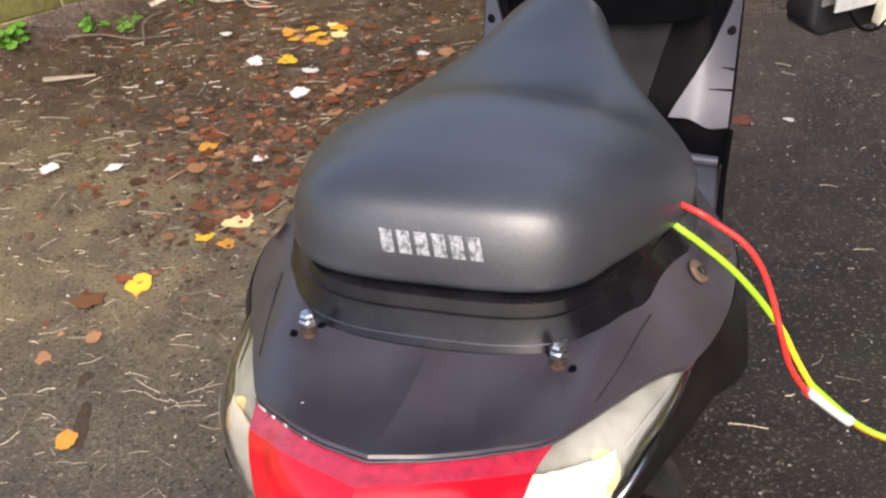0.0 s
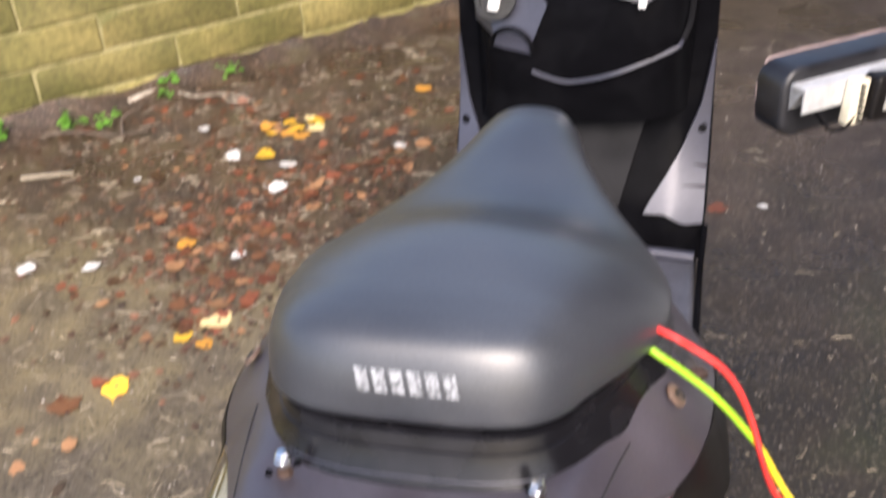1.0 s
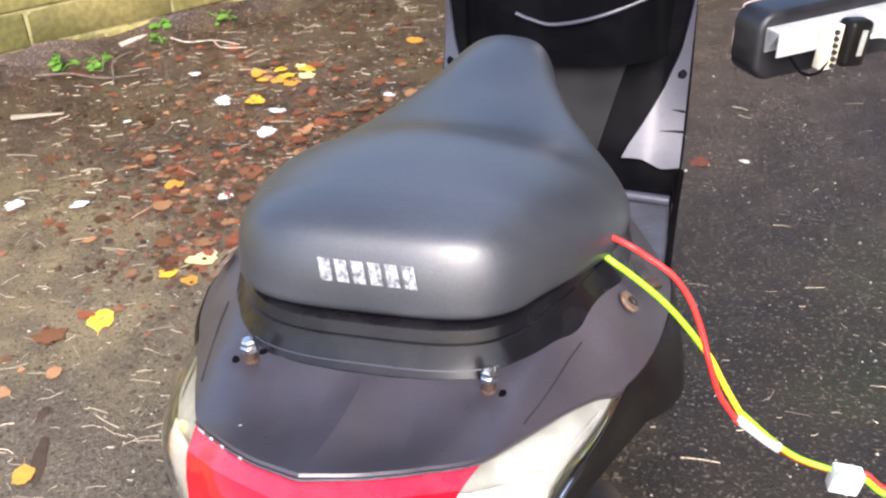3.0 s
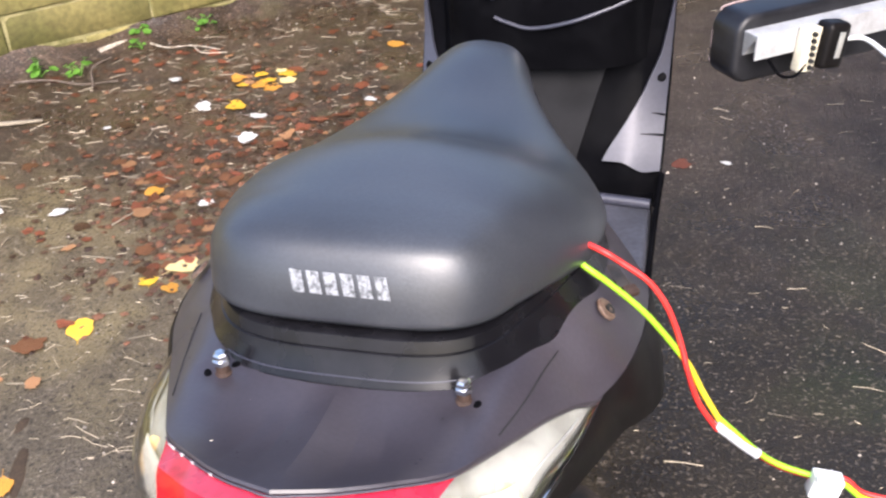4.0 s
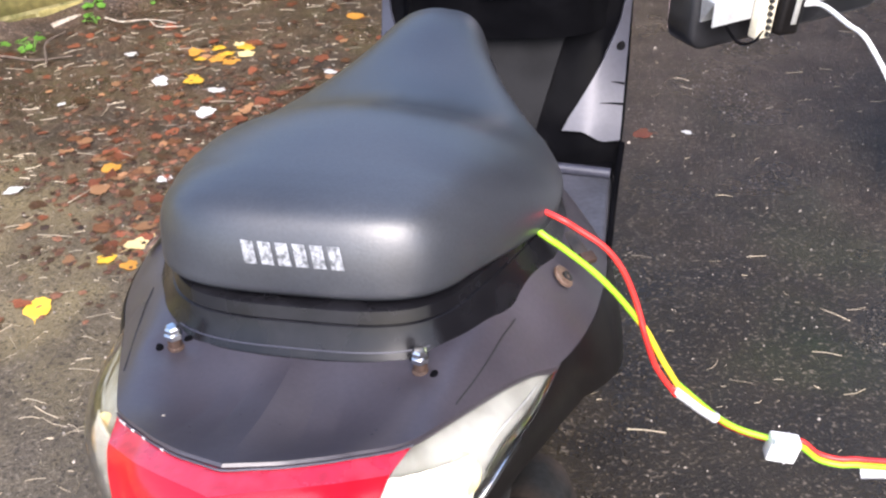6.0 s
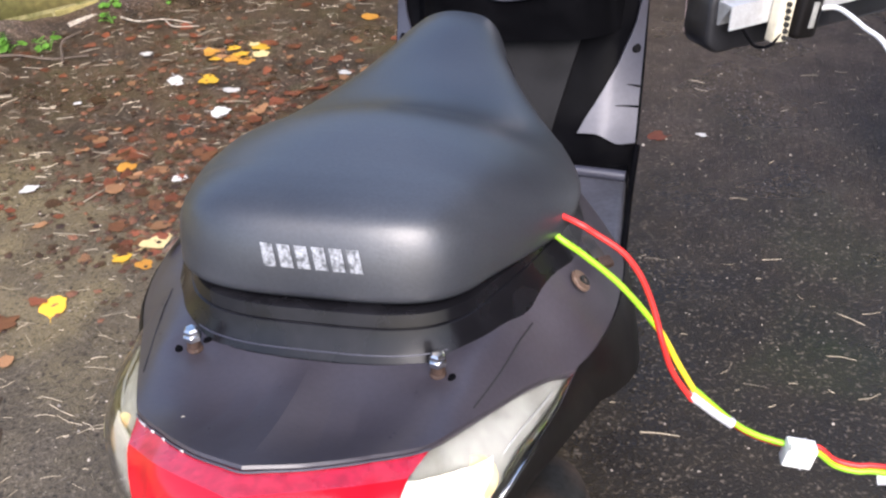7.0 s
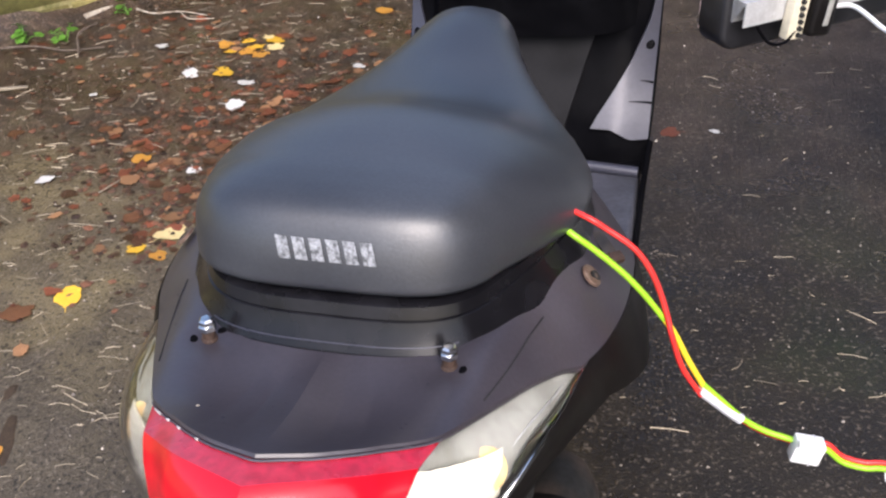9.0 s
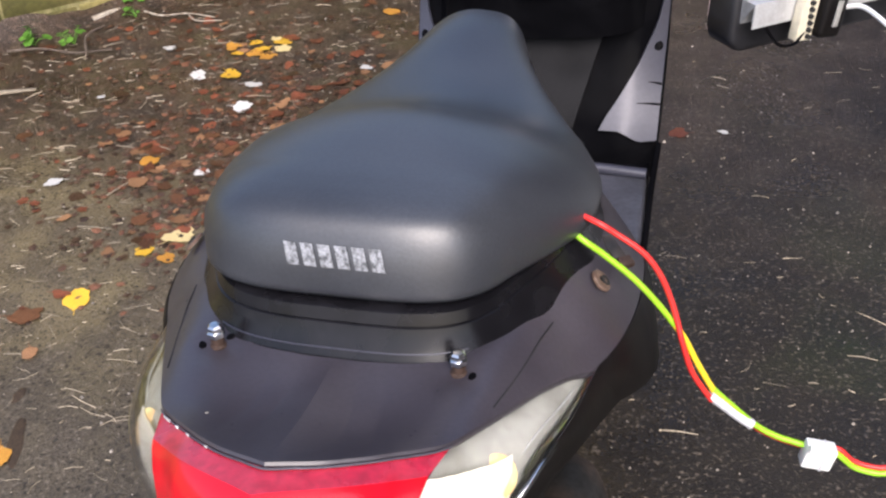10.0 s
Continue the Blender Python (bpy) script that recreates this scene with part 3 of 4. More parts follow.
for side in (1, -1):
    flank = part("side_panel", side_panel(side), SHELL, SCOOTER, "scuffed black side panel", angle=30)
part("seat_catch", box((0.026, 0.012, 0.008), (0.172, 0.315, 0.664), pose(0, 0, 0, 0, 15, -55), 0.003), IRON, SCOOTER, "dull metal helmet hook")
part("seat_catch_pin", box((0.010, 0.012, 0.006), (0.184, 0.30, 0.6625), pose(0, 0, 0, 0, 15, -55), 0.002), RUST, SCOOTER, "bare metal catch pin")

# inner body, engine, wheels
part("underbody", box((0.26, 0.46, 0.22), (0, 0.42, 0.50), None, 0.05, 3), RUBBER, SCOOTER, "black inner body")
part("rear_mudguard", box((0.13, 0.16, 0.22), (0, 0.10, 0.50), pose(0, 0, 0, 18, 0, 0), 0.03, 3), SHELL, SCOOTER, "black rear mudguard")
part("engine", box((0.26, 0.34, 0.16), (-0.05, 0.44, 0.27), pose(0, 0, 0, 6, 0, 0), 0.04, 3), IRON, SCOOTER, "oily black engine case")


def wheel(name, y, width):
    w = empty(name, (0, y, 0.215), "small black scooter wheel", "wheel")
    w.parent = SCOOTER
    w.matrix_parent_inverse = SCOOTER.matrix_world.inverted()
    h = width / 2
    part("tyre", spun([(0.15, -h * 0.8), (0.17, -h), (0.198, -h * 0.92), (0.211, -h * 0.55), (0.216, 0), (0.211, h * 0.55), (0.198, h * 0.92), (0.17, h), (0.15, h * 0.8), (0.15, -h * 0.8)], (0, y, 0.213), (1, 0, 0), 48), RUBBER, w, "worn black rubber tyre")
    part("rim", spun([(0.151, -h * 0.7), (0.14, -h * 0.6), (0.13, -0.012), (0.045, -0.02), (0.0, -0.03), (0.0, 0.03), (0.045, 0.02), (0.13, 0.012), (0.14, h * 0.6), (0.151, h * 0.7)], (0, y, 0.213), (1, 0, 0), 40), IRON, w, "black metal rim")


wheel("rear_wheel", 0.27, 0.11), wheel("front_wheel", 1.45, 0.10)
MUFFLER = part("muffler", spun([(0, 0), (0.03, 0.0), (0.045, 0.01), (0.05, 0.03), (0.05, 0.27), (0.04, 0.3), (0.02, 0.31), (0, 0.31)], (0.135, 0.13, 0.30), (0, 1, -0.12), 24), IRON, SCOOTER, "black exhaust muffler")
part("heat_shield", spun([(0.053, 0.05), (0.056, 0.06), (0.056, 0.2), (0.053, 0.21)], (0.135, 0.13, 0.30), (0, 1, -0.12), 24), SHELL, MUFFLER, "black heat shield")
part("tail_pipe", spun([(0, 0), (0.011, 0), (0.012, 0.05), (0, 0.05)], (0.15, 0.085, 0.30), (0, 1, 0), 14), CHROME, MUFFLER, "short bright tail pipe")
part("shock_absorber", tube([(0.10, 0.24, 0.30), (0.10, 0.28, 0.46)], 0.022, 14, 4), IRON, SCOOTER, "black rear shock absorber")
for side in (1, -1):
    part("stand_leg", tube([(side * 0.08, 0.58, 0.22), (side * 0.12, 0.50, 0.10), (side * 0.13, 0.47, 0.012)], 0.011, 10, 5), IRON, SCOOTER, "black stand leg")

# footboard
part("footboard", box((0.385, 0.42, 0.05), (0, 0.835, 0.285), None, 0.012, 3), FLOORMAT, SCOOTER, "dusty grey plastic footboard")
part("footboard_lip", tube([(-0.19, 1.034, 0.316), (-0.1, 1.040, 0.318), (0, 1.042, 0.318), (0.1, 1.040, 0.318), (0.19, 1.034, 0.316)], 0.009, 10, 6), SILVER, SCOOTER, "pale scuffed footboard lip")
# near-black box: the shade inside the gap is given as colour
part("foot_well", box((0.39, 0.10, 0.06), (0, 1.085, 0.268), None, 0.01), GLOSS, SCOOTER, "foot well, blackened for the shade in the gap")
for side in (1, -1):
    part("footboard_edge", tube([(side * 0.192, 0.64, 0.30), (side * 0.196, 0.8, 0.302), (side * 0.200, 1.0, 0.31), (side * 0.205, 1.10, 0.335)], 0.005, 8, 6), GLOSS, SCOOTER, "black footboard edge")
part("front_body", grid([[(w * u, 0.645 - 0.02 * u * u, z) for u in np.linspace(-1, 1, 9)] for z, w in ((0.30, 0.13), (0.42, 0.125), (0.52, 0.10), (0.60, 0.06), (0.68, 0.035))], thick=0.01), SHELL, SCOOTER, "black panel below the seat nose")


# leg shield
SHIELD_Y = [(0.26, 1.09), (0.32, 1.09), (0.36, 1.11), (0.42, 1.152), (0.466, 1.18), (0.52, 1.20), (0.60, 1.21), (0.80, 1.215), (0.90, 1.20)]
SHIELD_X = [(0.26, 0.200), (0.36, 0.206), (0.46, 0.207), (0.60, 0.205), (0.72, 0.204), (0.82, 0.19), (0.90, 0.13)]


def on_shield(x, z, deep=0.0):
    return Vector((x, interp(z, SHIELD_Y) + 0.35 * max(0, abs(x) - 0.15) + deep, z))


def leg_shield():
    rows = []
    for z in np.linspace(0.27, 0.90, 28):
        w = interp(z, SHIELD_X)
        rows.append([on_shield(w * u, z) for u in np.linspace(-1, 1, 25)])
    return grid(rows, thick=-0.016)


SHIELD = part("leg_shield", leg_shield(), GLOSS, SCOOTER, "gloss black inner leg shield", angle=60)


def lay(name, right, left, mat, label, proud=-0.006, steps=14, arch=0.0):
    """A panel on the shield between two edges given as (z, x); arch lifts the middle of its lower edge."""
    z0, z1 = right[0][0], right[-1][0]
    rows = []
    for z in np.linspace(z0, z1, steps):
        a, b = interp(z, left), interp(z, right)
        k = max(0.0, 1 - (z - z0) / (0.35 * (z1 - z0)))
        rows.append([on_shield(a + (b - a) * u, z - arch * k * (3 - 2 * min(1, max(0, (u - 0.3) / 0.45))) * min(1, max(0, (u - 0.3) / 0.45)) ** 2, proud) for u in np.linspace(0, 1, 17)])
    return part(name, grid(rows, thick=0.005), mat, SHIELD, label, angle=50)


for side in (1, -1):
    outer = [(0.352, 0.1995), (0.46, 0.2015), (0.60, 0.2025)]
    inner = [(0.352, 0.108), (0.362, 0.112), (0.40, 0.138), (0.445, 0.163), (0.50, 0.186), (0.56, 0.196), (0.60, 0.2015)]
    wing = lay("shield_wing", [(z, side * x) for z, x in outer], [(z, side * x) for z, x in inner], SILVER, "silver grey side panel with dark scratches", arch=0.016)
    at = on_shield(side * 0.189, 0.466, -0.007)
    part("rivet", spun([(0, 0), (0.0075, 0.0), (0.0095, 0.002), (0.008, 0.005), (0, 0.0065)], at, (0, -0.8, 0.6), 20), GLOSS, wing, "black plastic rivet")
    for z in (0.415, 0.388):
        a, b = on_shield(side * 0.201, z, -0.0125), on_shield(side * (0.18 if z > 0.4 else 0.165), z + 0.004, -0.0125)
        part("scratch", tube([a, a.lerp(b, 0.5) + Vector((0, 0, 0.0006)), b], 0.0022, 6, 4, 0.2), GLOSS, wing, "dark scratch")
# its grey is cut far down to hold the seat's shade
lay("shield_middle", [(0.33, 0.06), (0.40, 0.080), (0.50, 0.108)], [(0.33, -0.06), (0.40, -0.080), (0.50, -0.108)], GREY, "grey middle panel, shade in its colour", -0.004)


def glovebox():
    rows = []
    for k in range(15):
        f = k / 14
        z = 0.487 + 0.36 * f
        bulge = 0.075 * math.sin(math.pi * min(1, f * 1.15 + 0.12)) ** 0.5
        row = []
        for u in np.linspace(-1, 1, 23):
            w = 0.165 + 0.02 * f
            row.append(on_shield(w * u, z + 0.008 * u, -bulge * (1 - abs(u) ** 5)))
        rows.append(row)
    return grid(rows)


GLOVE = part("glovebox", glovebox(), GLOSS, SCOOTER, "gloss black glove box", angle=50)


def on_box(x, z, proud=0.0):
    f = (z - 0.487) / 0.36
    bulge = 0.075 * math.sin(math.pi * min(1, f * 1.15 + 0.12)) ** 0.5
    w = 0.165 + 0.02 * f
    return on_shield(x, z, -bulge * max(0, 1 - abs(x / w) ** 5) - proud)


part("glovebox_lip", tube([on_box(-0.072, 0.575, 0.003), on_box(-0.05, 0.567, 0.003), on_box(-0.01, 0.560, 0.004), on_box(0.06, 0.577, 0.004), on_box(0.14, 0.605, 0.004), on_box(0.152, 0.613, 0.003)], 0.0032, 8, 8), SILVER, GLOVE, "pale worn lip")
part("glovebox_edge", tube([on_box(0.153, 0.615, 0.003), on_box(0.162, 0.64, 0.004), on_box(0.166, 0.70, 0.004)], 0.005, 8, 6), GREY, GLOVE, "grey worn edge")
part("upper_lip", tube([on_box(-0.062, 0.736, 0.003), on_box(-0.02, 0.729, 0.004), on_box(0.028, 0.735, 0.003)], 0.0022, 8, 6), GREY, GLOVE, "thin grey lip")


def facet(cx, cz, points, mat, label, name, proud=0.004):
    return part(name, plate([(cx + u, cz + v) for u, v in points], 0.004, lambda u, v, d: on_box(u, v, proud) + Vector((0, d, 0))), mat, GLOVE, label, False)


CAP = facet(-0.110, 0.674, [(-0.064, 0.01), (-0.052, 0.042), (0.022, 0.066), (0.062, 0.004), (0.038, -0.056), (-0.02, -0.05), (-0.060, -0.038)], SILVER, "silver faceted surround of the filler cap", "filler_surround", 0.012)
at = on_box(-0.128, 0.680, 0.012)
part("filler_ring", spun([(0.031, 0), (0.031, 0.008), (0.024, 0.009), (0.023, 0.002), (0, 0.002)], at, (0, -0.85, 0.5), 28), RUBBER, CAP, "black filler ring")
part("filler_cap", box((0.017, 0.012, 0.032), at + Vector((0, -0.008, 0.004)), pose(0, 0, 0, -25, 8, 0), 0.003), WHITE, CAP, "white cap grip")
facet(-0.103, 0.611, [(-0.03, 0.0), (-0.024, 0.016), (0, 0.024), (0.024, 0.016), (0.032, -0.006)], SILVER, "silver half-round cover", "cover", 0.012)
part("cover_arch", tube([on_box(-0.103 + 0.034 * math.cos(a), 0.609 + 0.034 * math.sin(a), 0.015) for a in (math.pi * k / 8 for k in range(9))], 0.0035, 8, 3), GLOSS, GLOVE, "black arched rim over the cover")
LOCK = facet(0.098, 0.718, [(-0.060, -0.022), (-0.022, 0.044), (0.05, 0.014), (0.060, -0.005), (0.0, -0.036)], FLOORMAT, "dull grey lock surround", "lock_surround", 0.016)
at = on_box(0.097, 0.722, 0.017)
part("lock_barrel", spun([(0.0265, -0.012), (0.026, 0.004), (0.022, 0.006), (0, 0.006)], at, (0, -0.85, 0.5), 28), CHROME, LOCK, "bright ignition lock")
part("lock_slot", box((0.0055, 0.003, 0.020), at + Vector((0, -0.0062, 0.0036)) + Vector((-0.002, 0.004, 0.008)), pose(0, 0, 0, -30, 0, 0), 0.0008), RUBBER, LOCK, "black key slot")
part("lock_pin", spun([(0, 0), (0.006, 0), (0.006, 0.0015), (0, 0.002)], at + Vector((0.016, -0.0050, 0.0050)), (0, -0.85, 0.5), 14), SILVER, LOCK, "grey lock shutter")
part("key", box((0.011, 0.004, 0.035), at + Vector((-0.004, -0.014, -0.028)), pose(0, 0, 0, -20, 3, 0), 0.0015), WHITE, LOCK, "pale ignition key")

# front of the scooter, beyond the shield
part("front_apron", grid([[(w * u, 1.235 + 0.13 * (1 - abs(u) ** 2.2) * min(1, (0.98 - z) / 0.25), z) for u in np.linspace(-1, 1, 17)] for z, w in ((0.34, 0.15), (0.42, 0.2), (0.5, 0.206), (0.62, 0.204), (0.74, 0.2), (0.84, 0.17), (0.91, 0.11))]), GLOSS, SCOOTER, "gloss black front apron")
part("front_mudguard", grid([[(w * u, 1.45 + 0.235 * math.cos(a), 0.213 + 0.235 * math.sin(a) - 0.02 * u * u) for u in (-1, -0.8, -0.4, 0, 0.4, 0.8, 1)] for a, w in zip(np.linspace(-0.1, 2.4, 14), [0.02] + [0.06] * 12 + [0.04])], thick=0.004), GLOSS, SCOOTER, "gloss black front mudguard")
for side in (1, -1):
    part("fork_leg", tube([(side * 0.065, 1.45, 0.213), (side * 0.06, 1.38, 0.42), (side * 0.03, 1.30, 0.62)], 0.017, 10, 5), IRON, SCOOTER, "black fork leg")
part("steering_column", tube([(0, 1.30, 0.6), (0, 1.24, 0.85), (0, 1.20, 0.99)], 0.028, 12, 5), IRON, SCOOTER, "black steering column")
BAR = part("handlebar", tube([(-0.30, 1.12, 1.0), (-0.18, 1.17, 1.005), (0, 1.20, 0.99), (0.18, 1.17, 1.005), (0.30, 1.12, 1.0)], 0.013, 10, 6), IRON, SCOOTER, "black handlebar")
for side in (1, -1):
    part("grip", tube([(side * 0.22, 1.154, 1.004), (side * 0.34, 1.103, 1.0)], 0.018, 12, 4), RUBBER, BAR, "black rubber grip")

# ---- the loose cables ----
CABLES = empty("cable_pair", (0.26, 0.26, 0.57), "red and yellow-green electric cables hanging from under the seat", "cable")
RUN = [(0.262, 0.268, 0.566), (0.296, 0.268, 0.535), (0.316, 0.268, 0.523), (0.337, 0.268, 0.517), (0.354, 0.268, 0.513), (0.368, 0.268, 0.510), (0.383, 0.268, 0.498), (0.401, 0.268, 0.494),
       (0.418, 0.268, 0.496), (0.46, 0.26, 0.50), (0.55, 0.25, 0.47), (0.66, 0.22, 0.30), (0.74, 0.2, 0.08), (0.84, 0.2, 0.006), (1.0, 0.25, 0.006)]
part("green_cable", tube([(0.120, 0.29, 0.712), (0.149, 0.268, 0.704), (0.167, 0.268, 0.691), (0.190, 0.268, 0.672), (0.208, 0.268, 0.653), (0.226, 0.268, 0.630)], 0.0026), CABLE_GREEN, CABLES, "yellow-green sheathed cable")
# the same green cable; its overexposed look is painted as yellow
part("green_cable_bright", tube([(0.226, 0.268, 0.630), (0.235, 0.268, 0.617), (0.249, 0.268, 0.590), (0.266, 0.268, 0.561)], 0.0026), CABLE_GREEN_BRIGHT, CABLES, "green cable stretch, yellow as if overexposed")
part("red_cable", tube([(0.13, 0.29, 0.718), (0.161, 0.274, 0.715), (0.176, 0.274, 0.706), (0.197, 0.273, 0.692), (0.211, 0.272, 0.674), (0.221, 0.270, 0.653), (0.228, 0.266, 0.634), (0.233, 0.262, 0.619), (0.244, 0.262, 0.588), (0.262, 0.264, 0.559)], 0.0024), CABLE_RED, CABLES, "red sheathed cable")
part("tape_wrap", tube([(0.260, 0.266, 0.563), (0.270, 0.267, 0.555), (0.282, 0.2675, 0.545), (0.297, 0.268, 0.534)], 0.0046), TAPE, CABLES, "grey-white tape wrap")
part("green_cable_run", tube([Vector(p) + Vector((0, 0, 0.002)) for p in RUN], 0.0026), CABLE_GREEN, CABLES, "yellow-green sheathed cable")
part("red_cable_run", tube([Vector(p) + Vector((0.0, 0.004, -0.003 if i < 5 else 0.0045)) for i, p in enumerate(RUN)], 0.0024), CABLE_RED, CABLES, "red sheathed cable")
PLUG_IN = part("connector", box((0.0245, 0.014, 0.022), (0.352, 0.264, 0.513), pose(0, 0, 0, 0, 10, 6), 0.002), WHITE, CABLES, "white plastic cable connector")
part("latch", box((0.012, 0.006, 0.006), (0.349, 0.257, 0.5245), pose(0, 0, 0, 0, 10, 6), 0.0015), WHITE, PLUG_IN, "white latch")
part("seam", box((0.0016, 0.0146, 0.0226), (0.3555, 0.264, 0.5125), pose(0, 0, 0, 0, 10, 6), 0.0004), TAPE, PLUG_IN, "greyish joint")
part("tape_wrap", tube([(0.418, 0.266, 0.491), (0.436, 0.264, 0.496), (0.46, 0.26, 0.502)], 0.0046), TAPE, CABLES, "grey-white tape wrap")

# ---- trailer lamp on its aluminium bar, resting on a plastic crate ----
TURN = pose(0.302, 0.945, 0.60, 0, 0, 36.9)      # local x runs along the bar, local -y towards the rider's seat


def local(bm):
    bmesh.ops.transform(bm, matrix=TURN, verts=bm.verts)
    return bm


LAMP = empty("trailer_lamp", (0.5, 1.2, 0.56), "black trailer lamp bolted to an aluminium channel", "lamp")


def housing():
    bm = box((0.355, 0.052, 0.098), (0.179, 0.055, -0.002), None, 0.0, 1)
    ends = [e for e in bm.edges if abs((e.verts[0].co - e.verts[1].co).normalized().y) > 0.9]
    bmesh.ops.bevel(bm, geom=ends, offset=0.028, segments=6, affect="EDGES", profile=0.5)
    rim = [e for e in bm.edges if all(v.co.y < 0.03 for v in e.verts)]
    bmesh.ops.bevel(bm, geom=rim, offset=0.008, segments=3, affect="EDGES", profile=0.5)
    return local(bm)


part("housing", housing(), material("black lamp plastic", (0.007, 0.007, 0.009), 0.36, vary=0.15, scale=14, fine=150, bump=0.08, second=(0.018, 0.018, 0.021), rough2=0.48), LAMP, "black plastic lamp housing", angle=50)


def lamp_lens():
    bm = box((0.335, 0.004, 0.080), (0.179, 0.0815, -0.002), None, 0.0, 1)
    ends = [e for e in bm.edges if abs((e.verts[0].co - e.verts[1].co).normalized().y) > 0.9]
    bmesh.ops.bevel(bm, geom=ends, offset=0.022, segments=6, affect="EDGES", profile=0.5)
    return local(bm)


part("lens", lamp_lens(), REDTOP, LAMP, "faded red lamp lens")


def channel():
    w, h, t, n = 0.026, 0.034, 0.0022, 1.05
    outline = [(-w, -h / 2), (-w, h / 2), (0, h / 2), (0, -h / 2), (-t, -h / 2), (-t, h / 2 - t), (-w + t, h / 2 - t), (-w + t, -h / 2)]
    return local(plate(outline, n, lambda u, v, d: Vector((d + 0.013, u + 0.028, v + 0.012))))


part("channel", channel(), STEEL, LAMP, "bare aluminium channel", False)
part("lens_edge", local(tube([(0.003, 0.081, -0.03), (0.003, 0.081, 0.02), (0.012, 0.081, 0.038), (0.032, 0.081, 0.0475), (0.18, 0.081, 0.0475), (0.33, 0.081, 0.0475)], 0.0012, 8, 6)), PINK, LAMP, "pale pinkish lens edge")
BLK = part("terminal_block", local(box((0.026, 0.016, 0.062), (0.0905, -0.008, 0.001), pose(0, 0, 0, 0, 6, 0), 0.002)), CREAM, LAMP, "cream terminal block")
for k in range(6):
    part("terminal", local(spun([(0, 0), (0.0034, 0), (0.0034, 0.005), (0, 0.005)], (0.0925, -0.0155, -0.024 + k * 0.0095), (0, -1, 0), 12)), RUBBER, BLK, "dark terminal screw")
PLUG = part("plug", local(box((0.040, 0.03, 0.064), (0.1265, -0.012, 0.002), pose(0, 0, 0, 0, 8, 0), 0.009, 3)), SHELL, LAMP, "black plug")
part("plug_label", local(box((0.009, 0.002, 0.036), (0.130, -0.0275, 0.004), pose(0, 0, 0, 0, 8, 0), 0.0006)), TRAY, PLUG, "grey label")
part("loop_wire", local(tube([(0.03, -0.004, -0.004), (0.045, -0.016, -0.026), (0.07, -0.018, -0.03), (0.088, -0.014, -0.018)], 0.0022, 8, 6)), GLOSS, LAMP, "thin black wire loop")
part("white_cable", tube([(0.432, 1.02, 0.607), (0.455, 1.01, 0.611), (0.483, 0.97, 0.602), (0.51, 0.93, 0.588), (0.56, 0.88, 0.50), (0.68, 0.84, 0.2), (0.78, 0.82, 0.006), (0.95, 0.8, 0.005)], 0.0034), WHITE, LAMP, "white sheathed cable")
part("bracket", local(box((0.05, 0.012, 0.045), (0.335, -0.006, 0.02), None, 0.003)), WHITE, LAMP, "pale plastic bracket")
CRATE = empty("plastic_crate", (1.02, 1.48, 0.0), "pale grey plastic crate on the asphalt", "crate")
part("crate_body", box((0.36, 0.30, 0.565), (1.02, 1.48, 0.2825), pose(0, 0, 0, 0, 0, 36.9), 0.012, 3), WHITE, CRATE, "pale plastic body")
part("crate_rim", box((0.38, 0.32, 0.03), (1.02, 1.48, 0.581), pose(0, 0, 0, 0, 0, 36.9), 0.006, 2), WHITE, CRATE, "thick pale rim")

# ---- leaves, twigs and weeds on the ground ----
dice = random.Random(7)


def leaf_mesh(name, seed, lobes, long=1.0, ragged=0.15):
    r = random.Random(seed)
    bm = bmesh.new()
    k = 22
    curl, twist = r.uniform(0.0, 0.08), r.uniform(-0.05, 0.05)

    def lift(x, y):
        return 0.03 + curl * (x * x * 0.8 + y * y * 0.4) + twist * x * y + 0.025 * math.sin(5 * x + seed) * math.cos(4 * y)
    mid = bm.verts.new((0, 0, lift(0, 0)))
    rings = []
    for f in (0.5, 1.0):
        ring = []
        for i in range(k):
            a = 2 * math.pi * i / k
            rad = 0.5 * f * (1 + (0.15 * math.cos(lobes * a) + r.uniform(-ragged, ragged)) * f)
            x, y = rad * math.cos(a) * 0.86, rad * math.sin(a) * long
            ring.append(bm.verts.new((x, y, lift(x, y))))
        rings.append(ring)
    for i in range(k):
        j = (i + 1) % k
        bm.faces.new((mid, rings[0][i], rings[0][j]))
        bm.faces.new((rings[0][i], rings[1][i], rings[1][j], rings[0][j]))
    stalk = [bm.verts.new(p) for p in ((-0.015, -0.42 * long, 0.06), (0.015, -0.42 * long, 0.06), (0.06, -0.85 * long, 0.05), (0.045, -0.86 * long, 0.05))]
    bm.faces.new(stalk)
    bmesh.ops.recalc_face_normals(bm, faces=bm.faces)
    bmesh.ops.solidify(bm, geom=list(bm.faces), thickness=0.012)
    bmesh.ops.recalc_face_normals(bm, faces=bm.faces)
    data = bpy.data.meshes.new(name)
    for f in bm.faces:
        f.smooth = True
    for e in bm.edges:
        e.smooth = len(e.link_faces) == 2 and e.calc_face_angle(0) < 0.6
    bm.to_mesh(data)
    bm.free()
    return data


SHAPES = [leaf_mesh("leaf", 1, 3), leaf_mesh("leaf", 2, 5, 1.1), leaf_mesh("leaf", 3, 2, 1.5), leaf_mesh("leaf", 4, 5, 0.9), leaf_mesh("leaf", 5, 3, 1.25),
          leaf_mesh("scrap", 6, 2, 1.3, 0.24), leaf_mesh("scrap", 7, 3, 1.6, 0.28), leaf_mesh("scrap", 8, 4, 1.0, 0.26)]
KINDS = {}


